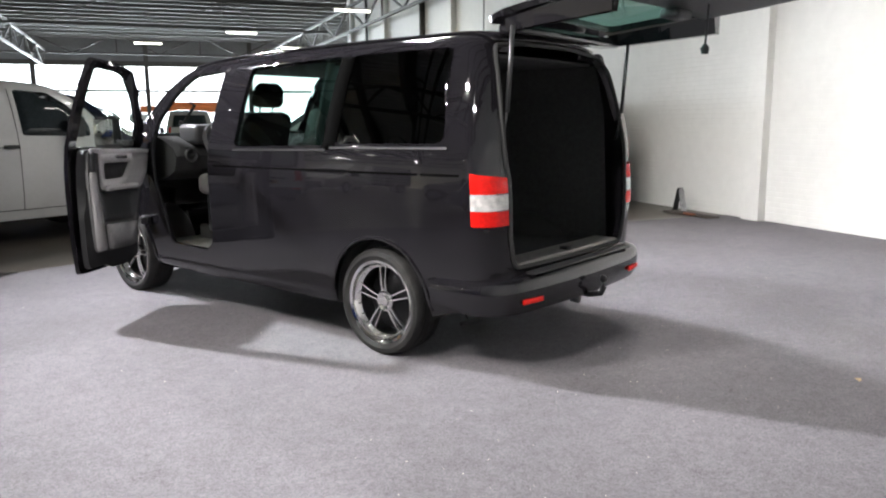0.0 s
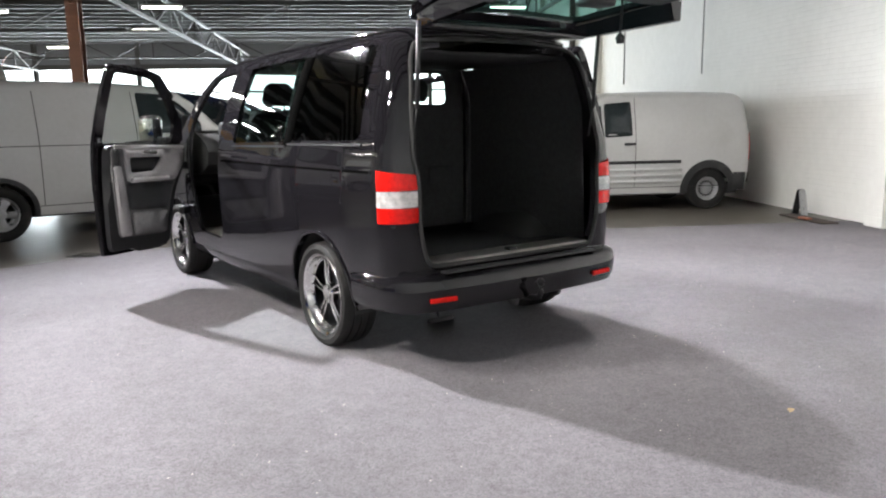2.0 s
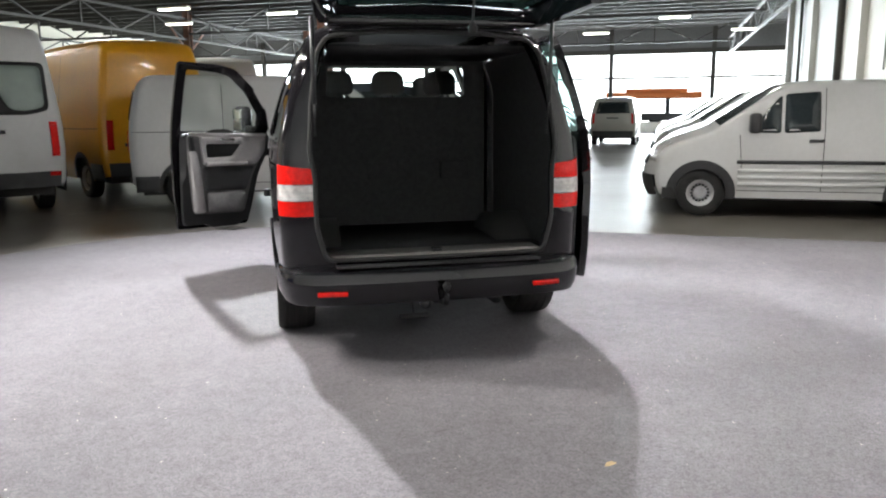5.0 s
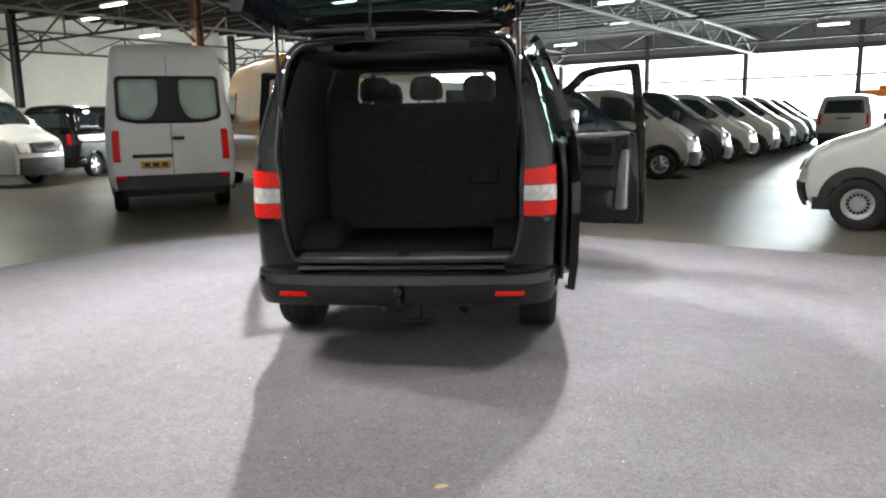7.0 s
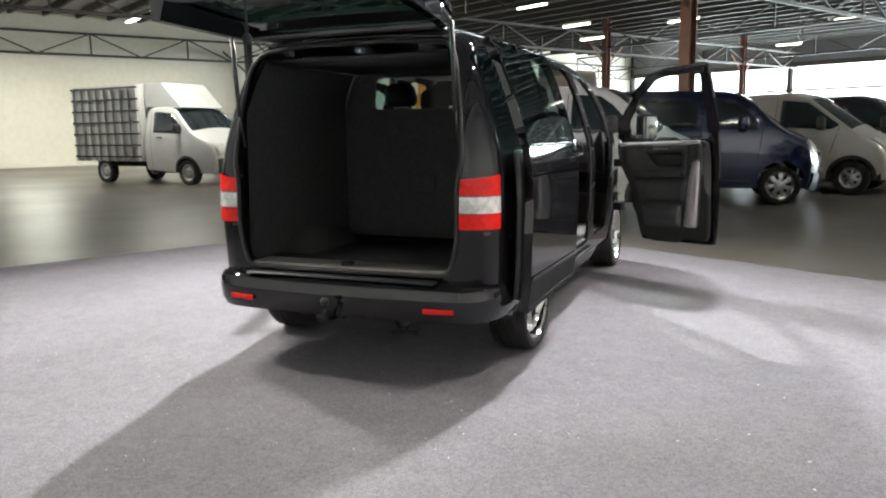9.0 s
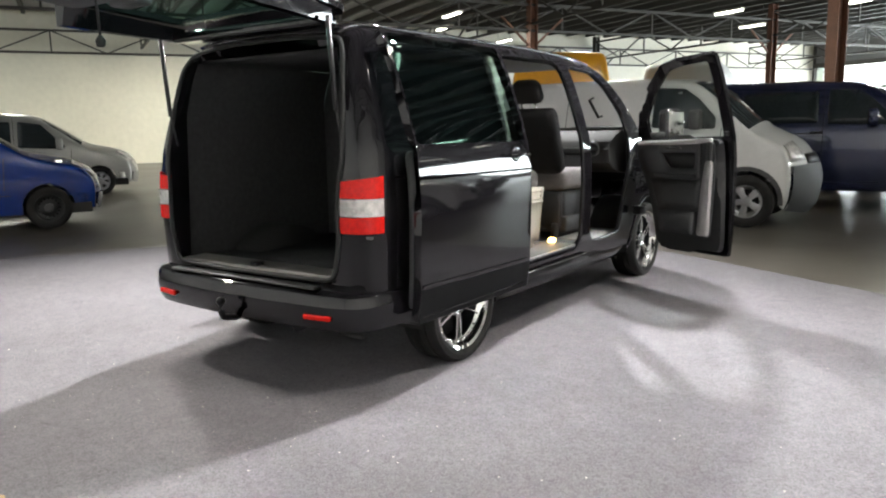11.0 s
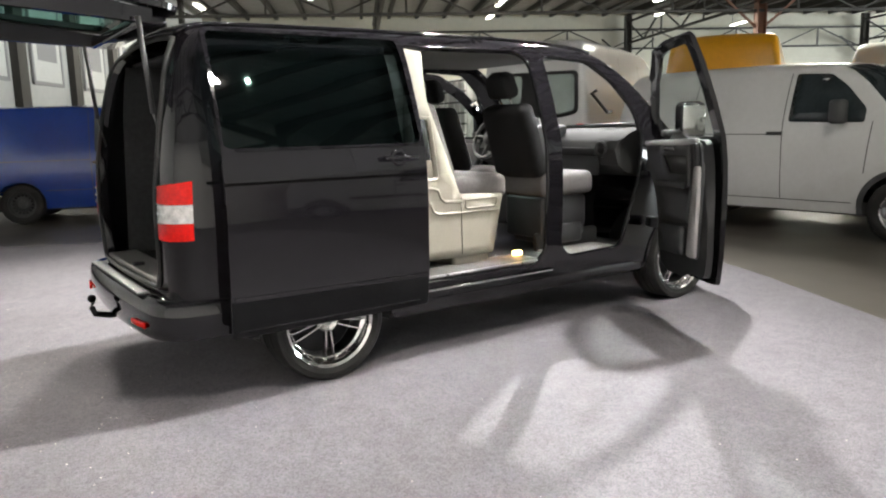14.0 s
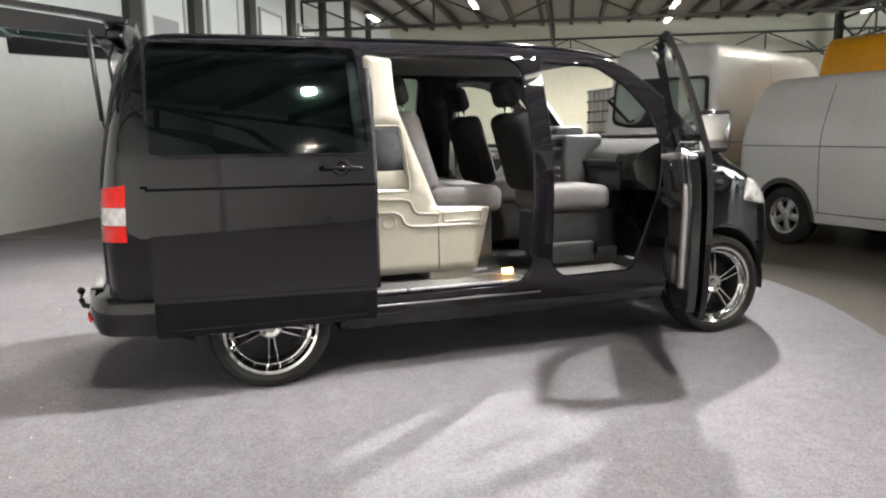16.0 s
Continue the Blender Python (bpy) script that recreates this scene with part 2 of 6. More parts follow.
def panel(outline, holes, place, step=0.08, thick=0.0, extra=(), flip=False):
    """A sheet with holes, laid out flat in two coordinates and bent by place(u, v)."""
    from mathutils.geometry import delaunay_2d_cdt
    pts, edges = [], []
    for loop in (outline, *holes):
        d = dense(loop, step)
        k = len(pts)
        pts += d
        edges += [(k + i, k + (i + 1) % len(d)) for i in range(len(d))]
    border = np.array(pts)
    lo, hi = np.min(outline, 0), np.max(outline, 0)
    grid = [(x, y) for x in np.arange(lo[0] + step * 0.6, hi[0], step) for y in np.arange(lo[1] + step * 0.6, hi[1], step)]
    cand = np.array([*extra, *grid]) if len(grid) + len(extra) else np.zeros((0, 2))
    if len(cand):
        ok = inside(outline, cand)
        for h in holes:
            ok &= ~inside(h, cand)
        near = np.array([((border - c) ** 2).sum(1).min() for c in cand])
        lim = np.r_[np.full(len(extra), 0.0), np.full(len(grid), (step * 0.45) ** 2)]
        pts += [tuple(c) for c in cand[ok & (near > np.maximum(lim, 1e-6))]]
    vs, _, fs, *_ = delaunay_2d_cdt([Vector(p) for p in pts], edges, [], 0, 1e-5)
    cent = np.array([np.mean([vs[i] for i in f], 0) for f in fs])
    keep = inside(outline, cent)
    for h in holes:
        keep &= ~inside(h, cent)
    bm = bmesh.new()
    verts = [bm.verts.new(place(*v)) for v in vs]
    for f, k in zip(fs, keep):
        if k:
            bm.faces.new([verts[i] for i in (f[::-1] if flip else f)])
    bmesh.ops.delete(bm, geom=[v for v in bm.verts if not v.link_faces], context="VERTS")
    bm.normal_update()
    if thick:
        bmesh.ops.solidify(bm, geom=bm.faces[:], thickness=thick)
    return bm

# ---- the hall ----
setting = dict(kind="structure")
HALL_ROOF = 6.6
FLOOR = mat("concrete_floor", (0.086, 0.076, 0.064), 0.38, 0, 0, 0.35, 0.22, 0.08, 30, 0.35, stain=((0.058, 0.051, 0.044), 0.25, 0.5, 0.75))
CARPET = mat("grey_carpet", (0.136, 0.128, 0.138), 0.9, 0, 0, 0.9, 0.16, 0.5, 160, spec=0.25, stain=((0.106, 0.099, 0.104), 0.6, 0.48, 0.8))


def speckle(m, scale, dark, light):
    """Lays a fine salt-and-pepper pile over a material's colour."""
    n, link = m.node_tree.nodes, m.node_tree.links.new
    p = n["Principled BSDF"]
    old = p.inputs["Base Color"].links[0].from_socket
    co, v, w, r, mul = n.new("ShaderNodeTexCoord"), n.new("ShaderNodeTexVoronoi"), n.new("ShaderNodeTexNoise"), n.new("ShaderNodeMapRange"), n.new("ShaderNodeVectorMath")
    v.inputs["Scale"].default_value, w.inputs["Scale"].default_value = scale, scale * 0.22
    w.inputs["Detail"].default_value = 6
    link(co.outputs["Object"], v.inputs["Vector"]), link(co.outputs["Object"], w.inputs["Vector"])
    g, a = n.new("ShaderNodeSeparateColor"), n.new("ShaderNodeMath")
    link(v.outputs["Color"], g.inputs[0])
    link(g.outputs[0], a.inputs[0]), link(w.outputs[0], a.inputs[1])
    r.inputs[1].default_value, r.inputs[2].default_value, r.inputs[3].default_value, r.inputs[4].default_value = 0.3, 1.5, dark, light
    link(a.outputs[0], r.inputs[0])
    mul.operation = "SCALE"
    link(old, mul.inputs[0]), link(r.outputs[0], mul.inputs["Scale"]), link(mul.outputs[0], p.inputs["Base Color"])


speckle(CARPET, 170, 0.70, 1.38)
WALL_WHITE = mat("white_wall_paint", (0.80, 0.79, 0.76), 0.6, 0, 0, 0.7, 0.05, 0.12, 40, stain=((0.70, 0.69, 0.65), 0.35, 0.55, 0.85))


def coursing(m, strength):
    """Brick courses, painted over, as a soft relief on an upright wall."""
    n, link = m.node_tree.nodes, m.node_tree.links.new
    p = n["Principled BSDF"]
    co, sep, comb, br, b = n.new("ShaderNodeTexCoord"), n.new("ShaderNodeSeparateXYZ"), n.new("ShaderNodeCombineXYZ"), n.new("ShaderNodeTexBrick"), n.new("ShaderNodeBump")
    link(co.outputs["Object"], sep.inputs[0])
    link(sep.outputs["Y"], comb.inputs["X"]), link(sep.outputs["Z"], comb.inputs["Y"]), link(comb.outputs[0], br.inputs["Vector"])
    br.inputs["Scale"].default_value, br.inputs["Brick Width"].default_value, br.inputs["Row Height"].default_value = 1.0, 0.22, 0.0725
    br.inputs["Mortar Size"].default_value, br.inputs["Mortar Smooth"].default_value = 0.007, 0.6
    b.invert = True
    b.inputs["Strength"].default_value, b.inputs["Distance"].default_value = strength, 0.006
    link(br.outputs["Fac"], b.inputs["Height"])
    link(p.inputs["Normal"].links[0].from_socket, b.inputs["Normal"])
    link(b.outputs[0], p.inputs["Normal"])


coursing(WALL_WHITE, 0.5)
WALL_GREY = mat("grey_white_wall_paint", (0.70, 0.69, 0.665), 0.65, 0, 0, 0.7, 0.07, 0.12, 40, stain=((0.58, 0.57, 0.545), 0.35, 0.55, 0.85))
WALL_CREAM = mat("cream_wall_paint", (0.66, 0.63, 0.53), 0.7, 0, 0, 0.5, 0.08, 0.15, 30)
ROOF_SHEET = mat("roof_sheet", (0.43, 0.43, 0.44), 0.35, 0.3, 0, 0.8, 0.2)
GIRDER = mat("dark_girder", (0.05, 0.045, 0.04), 0.6, 0.2, 0, 6, 0.3, 0.1, 40)
RUST_STEEL = mat("rust_red_steel", (0.17, 0.075, 0.045), 0.65, 0.1, 0, 4, 0.25, 0.15, 30)
SPANDREL = mat("dark_sheet_cladding", (0.16, 0.16, 0.165), 0.6, 0, 0, 0.8, 0.2)
SKY_GLOW = glow("daylight", (0.95, 0.98, 1.0), 5.0)
A0, A1, B0, B1 = -6.34, 45.0, -32.0, 6.02
HALL = pose(0, 0, 0, 0, 0, 61.3 - 90)      # x runs across the hall, y along it


def flat(name, x0, x1, y0, y1, z, material, step=2.0, **tags):
    bm = bmesh.new()
    nx, ny = int((x1 - x0) / step) + 1, int((y1 - y0) / step) + 1
    g = [[bm.verts.new((x0 + (x1 - x0) * i / nx, y0 + (y1 - y0) * j / ny, z)) for j in range(ny + 1)] for i in range(nx + 1)]
    for i in range(nx):
        for j in range(ny):
            bm.faces.new((g[i][j], g[i + 1][j], g[i + 1][j + 1], g[i][j + 1]))
    ob = part(name, bm, material, smooth=False)
    ob.matrix_basis = HALL
    return tagged(ob, **tags)


def slab(name, x0, x1, y0, y1, z0, z1, material, label, category, bevel=0.0, smooth=False, kind="structure"):
    ob = part(name, box(x0, x1, y0, y1, z0, z1, bevel), material, smooth=smooth)
    ob.matrix_basis = HALL
    return tagged(ob, label, category, kind=kind)


flat("floor", B0 - 1, B1 + 1, A0 - 1, A1 + 30, 0.0, FLOOR, label="worn brownish concrete warehouse floor with stains", category="floor", **setting)
# the carpet fills the corner of the hall by the white walls; its free corner is rounded
loop = [(B1, A0), (B1, 4.12)] + [(-1.2 - 3.8 * math.sin(t), 0.32 + 3.8 * math.cos(t)) for t in np.linspace(0, math.pi / 2, 24)] + [(-5.0, A0)]
bm = bmesh.new()
top = [bm.verts.new((x, y, 0.006)) for x, y in loop]
low = [bm.verts.new((x, y, -0.01)) for x, y in loop]
bm.faces.new(top)
for i in range(len(loop)):
    k = (i + 1) % len(loop)
    bm.faces.new((low[i], low[k], top[k], top[i]))
bmesh.ops.recalc_face_normals(bm, faces=bm.faces[:])
carpet = tagged(part("carpet", bm, CARPET, smooth=False), "grey flocked carpet with a rounded corner on concrete", "carpet", **setting)
carpet.matrix_basis = HALL

slab("wall_east", B1, B1 + 0.3, A0, 26.0, 0, 7.2, WALL_WHITE, "tall white painted brick wall with pilasters", "wall")
slab("wall_south", B0, B1 + 0.3, A0 - 0.3, A0, 0, 7.2, WALL_GREY, "white painted wall behind the show area", "wall")
slab("wall_west", B0 - 0.3, B0, A0 - 0.3, A1, 0, 7.2, WALL_CREAM, "cream painted far wall of the hall", "wall")

# corrugated roof
bm = bmesh.new()
xs = np.arange(B0 - 0.3, B1 + 14, 0.065)
for k, (x0, x1) in enumerate(zip(xs, xs[1:])):
    z0, z1 = HALL_ROOF + (0.0, 0.0, 0.05, 0.05)[k % 4], HALL_ROOF + (0.0, 0.05, 0.05, 0.0)[k % 4]
    bm.faces.new([bm.verts.new(c) for c in ((x0, A0 - 0.3, z0), (x0, A1 + 0.3, z0), (x1, A1 + 0.3, z1), (x1, A0 - 0.3, z1))])
roof = tagged(part("ceiling", bm, ROOF_SHEET, smooth=False), "grey corrugated metal roof sheeting", "ceiling", **setting)
roof.matrix_basis = HALL
cover = slab("roof_cover", B0 - 0.3, B1 + 14, A0 - 0.3, A1 + 0.3, HALL_ROOF + 0.1, HALL_ROOF + 0.25, ROOF_SHEET, "roof covering above the sheeting", "roof")


def lattice(name, start, end, z0, z1, bay, label):
    """A lattice girder between two places of the hall (across, along)."""
    a, b = Vector((*start, 0)), Vector((*end, 0))
    g = thing(name, label, "girder", HALL, group="roof girders", kind="structure")
    up0, up1 = Vector((0, 0, z0)), Vector((0, 0, z1))
    part("bottom_chord", bar(a + up0, b + up0, 0.10, 0.09), GIRDER, g, smooth=False)
    part("top_chord", bar(a + up1, b + up1, 0.10, 0.09), GIRDER, g, smooth=False)
    n = max(1, round((b - a).length / bay))
    for k in range(n):
        p, q = a.lerp(b, k / n), a.lerp(b, (k + 1) / n)
        m = (p + q) / 2
        part("post", bar(p + up0, p + up1, 0.06), GIRDER, g, smooth=False)
        part("diagonal", bar(p + up1, m + up0, 0.055), GIRDER, g, smooth=False)
        part("diagonal", bar(m + up0, q + up1, 0.055), GIRDER, g, smooth=False)
    return g


for x in (-31.6, -19.2, -6.87, 5.4):
    lattice("lattice_girder", (x, A0 + 0.05), (x, A1 - 0.1), 4.75, 5.65, 4.1, "dark steel lattice girder under the roof")
for y in (1.5, 13.76, 26.0, 38.2):
    lattice("lattice_girder", (B0 + 0.5, y), (B1 - 0.8, y), 5.0, 6.0, 4.1, "dark steel lattice girder under the roof")
purlins = thing("purlins", "dark steel purlins carrying the roof sheets", "purlin", HALL, kind="structure")
for y in np.arange(A0 + 0.8, A1, 1.3):
    part("purlin", box(B0, B1 + 10, y - 0.07, y + 0.07, HALL_ROOF - 0.28, HALL_ROOF - 0.01), GIRDER, purlins, smooth=False)


def column(x, y, material=None):
    c = thing("column", "rust-red steel column carrying the roof girders", "column", HALL @ pose(x, y, 0), group="steel columns", kind="structure")
    m = material or RUST_STEEL
    part("web", box(-0.012, 0.012, -0.13, 0.13, 0, 6.3), m, c, smooth=False)
    part("flange", box(-0.14, 0.14, -0.155, -0.13, 0, 6.3), m, c, smooth=False)
    part("flange", box(-0.14, 0.14, 0.13, 0.155, 0, 6.3), m, c, smooth=False)
    part("foot_plate", box(-0.22, 0.22, -0.22, 0.22, 0, 0.025), m, c, smooth=False)
    for sg in (-1, 1):
        part("knee_brace", bar((0, sg * 0.1, 4.2), (0, sg * 1.3, 5.2), 0.07), m, c, smooth=False)


for x, y in ((-6.87, 13.76), (-19.2, 13.76), (-19.2, 26.0), (-19.2, 38.2), (-31.5, 13.76), (-31.5, 26.0)):
    column(x, y, None if x > -30 else GIRDER)

# white side wall: pilasters, pipes, joints
slab("pilaster", B1 - 0.13, B1, 3.35, 3.68, 0, 7.2, WALL_WHITE, "white painted brick pilaster", "pilaster")
for y in (14.6, 20.6, 25.0):
    slab("pilaster", B1 - 0.16, B1, y, y + 0.4, 0, 7.2, WALL_WHITE, "white painted brick pilaster", "pilaster")
for y, r in ((8.55, 0.014), (17.05, 0.09), (12.66, 0.02), (23.0, 0.05)):
    ob = part("wall_pipe", tube([(B1 - 0.08, y, 0.0 if r > 0.04 else 2.2), (B1 - 0.08, y, 6.6)], r, 10), GIRDER if r > 0.04 else LIGHT_GREY)
    ob.matrix_basis = HALL
    tagged(ob, "vertical pipe fixed to the white wall", "pipe", kind="structure")
# north front: posts, rails and a low wall, open to daylight
facade = thing("window_front", "glazed front with dark posts and rails, daylight outside", "window wall", HALL @ pose(0, A1, 0), kind="structure")
for x in np.arange(B0, B1 + 22, 6.1):
    part("post", box(x - 0.13, x + 0.13, -0.15, 0.15, 0, HALL_ROOF), GIRDER, facade, smooth=False)
for z, h in ((3.35, 0.12), (4.85, 0.3)):
    part("rail", box(B0, B1 + 22, -0.08, 0.08, z, z + h), GIRDER, facade, smooth=False)
part("spandrel", box(B0, B1 + 22, 0.0, 0.12, 5.1, HALL_ROOF), SPANDREL, facade, smooth=False)
part("low_wall", box(B0, B1 + 22, 0.0, 0.15, 0, 0.7), WALL_WHITE, facade, smooth=False)
backdrop = part("backdrop", box(B0 - 10, B1 + 35, A1 + 14, A1 + 14.2, -1, 12), SKY_GLOW)
backdrop.matrix_basis = HALL
tagged(backdrop, "overexposed daylight outside the glazed front", "backdrop", **setting)
# the hall widens beyond the white wall
slab("wall_return", B1 + 0.3, B1 + 14, 25.7, 26.0, 0, 7.2, WALL_CREAM, "cream cross wall behind the white wall", "wall")
slab("wall_northeast", B1 + 13.7, B1 + 14, 26.0, A1, 0, 7.2, WALL_CREAM, "cream outer wall", "wall")

# south side: dark posts with white boards between them, beyond the end of the plain wall
for x in (-9.3, -11.9, -15.0, -18.1, -21.2, -24.3, -27.4):
    slab("wall_post", x - 0.22, x + 0.22, A0, A0 + 0.16, 0, HALL_ROOF, GIRDER, "dark steel wall post", "post")
for x in (-10.6, -13.45, -16.55, -19.65, -22.7):
    b = thing("wall_board", "white notice board with a faint grey picture", "board", HALL @ pose(x, A0 + 0.02, 0), group="boards on the wall")
    part("sheet", box(-0.80, 0.80, 0.0, 0.03, 2.5, 4.9, 0.01), WALL_WHITE, b, smooth=False)
    for x0, x1, z0, z1 in ((-0.84, 0.84, 4.86, 4.94), (-0.84, 0.84, 2.46, 2.54), (-0.84, -0.77, 2.5, 4.9), (0.77, 0.84, 2.5, 4.9)):
        part("board_frame", box(x0, x1, 0.0, 0.05, z0, z1), LIGHT_GREY, b, smooth=False)
    part("print", box(-0.55, 0.5, 0.03, 0.034, 3.0, 3.9), LIGHT_GREY, b, smooth=False)


# lamps under the roof
TUBES = [(1.0, 5.0), (2.0, 27.6), (5.2, 33.4), (4.67, 20.2), (-12.0, 21.3), (-6.4, 20.3), (-17.5, 22.9), (-21.8, 11.5), (-8.5, 26.2), (-12.8, 14.4), (-17.0, 5.5), (-18.6, 10.2), (-17.7, -0.6), (-19.2, 5.2), (-19.4, -4.0), (-22.2, 5.4), (-15.0, 19.0), (-1.5, 33), (-14, 33), (-25, 16)]
for k, (x, y) in enumerate(TUBES):
    t = thing("tube_lamp", "lit white fluorescent tube lamp under the roof", "lamp", HALL @ pose(x, y, 5.05), group="tube lamps")
    part("tray", box(-0.62, 0.62, -0.10, 0.10, 0.03, 0.09, 0.01), WALL_WHITE, t, smooth=False)
    for s in (-0.045, 0.045):
        part("tube", tube([(-0.58, s, 0.0), (0.58, s, 0.0)], 0.022, 8), TUBE, t)
    for s in (-0.5, 0.5):
        part("hanger", bar((s, 0, 0.09), (s, 0, 1.3), 0.012), GIRDER, t)
for (x, y, z), _, _, _ in FLOODS:
    t = thing("flood_lamp", "lit white flood lamp hung under the roof", "lamp", pose(x, y, z), group="flood lamps")
    part("housing", lathe([(0.30, 0.0), (0.29, 0.08), (0.12, 0.17), (0.03, 0.20), (0.03, 0.17), (0.10, 0.15)], "z", 20), DARK_METAL, t)
    part("hanger", bar((0, 0, 0.28), (0, 0, 1.5), 0.02), GIRDER, t)

# worn blue line painted on the concrete beside the carpet
d = Vector((-2.25, 1.05, 0)).normalized()
s = Vector((-d.y, d.x, 0)) * 0.05
bm = bmesh.new()
p0, p1 = Vector((-6.0, 0.12, 0.004)), Vector((-8.3, 1.19, 0.004))
bm.faces.new([bm.verts.new(p) for p in (p0 - s, p0 + s, p1 + s, p1 - s)])
line = part("floor_line", bm, mat("worn_blue_paint", (0.06, 0.11, 0.22), 0.6, 0, 0, 6, 0.4, stain=((0.12, 0.11, 0.10), 8, 0.45, 0.6)))
tagged(line, "worn blue painted line on the concrete floor", "floor marking", kind="structure")

bm = bmesh.new()
p0, p1 = Vector((-3.95, 6.66, 0.004)), Vector((-2.35, 7.78, 0.004))
s = (p1 - p0).cross(Vector((0, 0, 1))).normalized() * 0.045
bm.faces.new([bm.verts.new(p) for p in (p0 - s, p0 + s, p1 + s, p1 - s)])
line = part("floor_line", bm, mat("worn_white_paint", (0.34, 0.33, 0.31), 0.6, 0, 0, 6, 0.4, stain=((0.12, 0.11, 0.10), 7, 0.42, 0.6)))
tagged(line, "worn white painted line on the concrete floor", "floor marking", kind="structure")
grate = thing("drain_grate", "small dark iron drain grate in the concrete floor", "grate", pose(-1.45, 4.70, 0.003, 0, 0, -49))
part("grate_frame", box(-0.17, 0.17, -0.14, 0.14, 0, 0.006, 0.002), DARK_METAL, grate, smooth=False)
for k in range(6):
    part("grate_bar", box(-0.13, 0.13, -0.105 + 0.038 * k, -0.085 + 0.038 * k, 0.006, 0.012), GIRDER, grate, smooth=False)

# ---- vehicles ----


def lerp(z, table):
    return float(np.interp(z, [t[0] for t in table], [t[1] for t in table]))


class Shape:
    """The skin of a van: an edge profile in (y, z) with rounding and crown, and a half-width."""

    def __init__(self, profile, width, nose, zbot, arches, arch_r, scale=1.0):
        self.profile, self.width, self.nose, self.zbot, self.arches, self.arch_r = profile, width, nose, zbot, arches, arch_r
        # the profile in fine steps: y, z, rounding, crown
        self.fine = []
        for p, q in zip(profile, profile[1:]):
            k = max(2, int(math.hypot(q[0] - p[0], q[1] - p[1]) / 0.05))
            self.fine += [[p[c] + (q[c] - p[c]) * i / k for c in range(4)] for i in range(k)]
        self.fine.append(list(profile[-1]))
        self.f = np.array(self.fine)
        for _ in range(3):                      # soften the corners of the profile
            self.f[1:-1, :2] = (self.f[:-2, :2] + 2 * self.f[1:-1, :2] + self.f[2:, :2]) / 4

    def w(self, y, z):
        return lerp(z, self.width) * lerp(y, self.nose)

    def x(self, y, z, out=0.0):
        f = self.f
        a, b = f[:-1, :2], f[1:, :2]
        p = np.array((y, z))
        d = b - a
        t = np.clip(((p - a) * d).sum(1) / (d * d).sum(1), 0, 1)
        dist = np.sqrt(((a + d * t[:, None] - p) ** 2).sum(1))
        i = int(dist.argmin())
        r = f[i, 2] + (f[i + 1, 2] - f[i, 2]) * t[i]
        k = min(dist[i], r)
        return self.w(y, z) - (r - math.sqrt(max(0, r * r - (r - k) ** 2))) + out

    def side(self, sign, out=0.0):
        return lambda y, z: (sign * self.x(y, z, out), y, z)

    def outline(self):
        low, r = self.zbot, self.arch_r
        pts = [(p[0], p[1]) for p in self.f]
        bottom = []
        for cy, cz in sorted(self.arches, reverse=True):
            a0 = math.asin(max(-1, min(1, (low - cz) / r)))
            bottom += [(cy + r * math.cos(a), cz + r * math.sin(a)) for a in np.linspace(a0, math.pi - a0, 19)]
        return pts + bottom

    def rings(self):
        f, out = self.f, []
        for i in range(1, len(f) - 1):
            d = Vector(f[i + 1, :2] - f[i - 1, :2]).normalized()
            for k in (0.12, 0.35, 0.65, 1.0):
                q = Vector(f[i, :2]) + Vector((d.y, -d.x)) * f[i, 2] * k
                out.append((q.x, q.y))
        return out

    def skin(self, sign, holes=(), step=0.1, thick=0.0):
        return panel(self.outline(), list(holes), self.side(sign), step, thick, self.rings(), flip=sign < 0)

    def sheet(self, sign, loop, out=0.004, thick=0.004, step=0.12, holes=()):
        return panel(loop, list(holes), self.side(sign, out), step, thick, flip=sign < 0)

    def over(self, i, s, out=0.0):
        """A point on the roof, hood or ends: fine profile index i, s from -1 to 1 across."""
        f = self.f
        i0 = int(min(max(i, 0), len(f) - 1.001))
        y, z, r, c = f[i0] + (f[i0 + 1] - f[i0]) * (i - i0)
        d = Vector(f[min(i0 + 2, len(f) - 1), :2] - f[max(i0 - 1, 0), :2]).normalized()
        n = Vector((-d.y, d.x))
        q = Vector((y, z)) + n * (c * (1 - s * s) + out)
        return ((self.w(y, z) - r) * s, q.x, q.y)

    def index(self, y=None, z=None, rear=True):
        """The fine index nearest to a height on the rear or front end, or to a y on top."""
        f = self.f
        mid = len(f) // 2
        if y is not None:
            ok = [i for i in range(len(f)) if f[i, 1] > 0.9]
            return min(ok, key=lambda i: abs(f[i, 0] - y))
        half = range(0, mid) if rear else range(mid, len(f))
        return min(half, key=lambda i: abs(f[i, 1] - z))

    def strip(self, i0, i1, nx=14, step=1, out=0.0, s0=-1.0, s1=1.0, thick=0.0):
        bm = bmesh.new()
        idx = list(np.linspace(i0, i1, max(2, int(abs(i1 - i0) / step) + 1)))
        g = [[bm.verts.new(self.over(i, s0 + (s1 - s0) * k / nx, out)) for k in range(nx + 1)] for i in idx]
        for a, b in zip(g, g[1:]):
            for k in range(nx):
                bm.faces.new((a[k], b[k], b[k + 1], a[k + 1]))
        bm.normal_update()
        if thick:
            bmesh.ops.solidify(bm, geom=bm.faces[:], thickness=thick)
        return bm

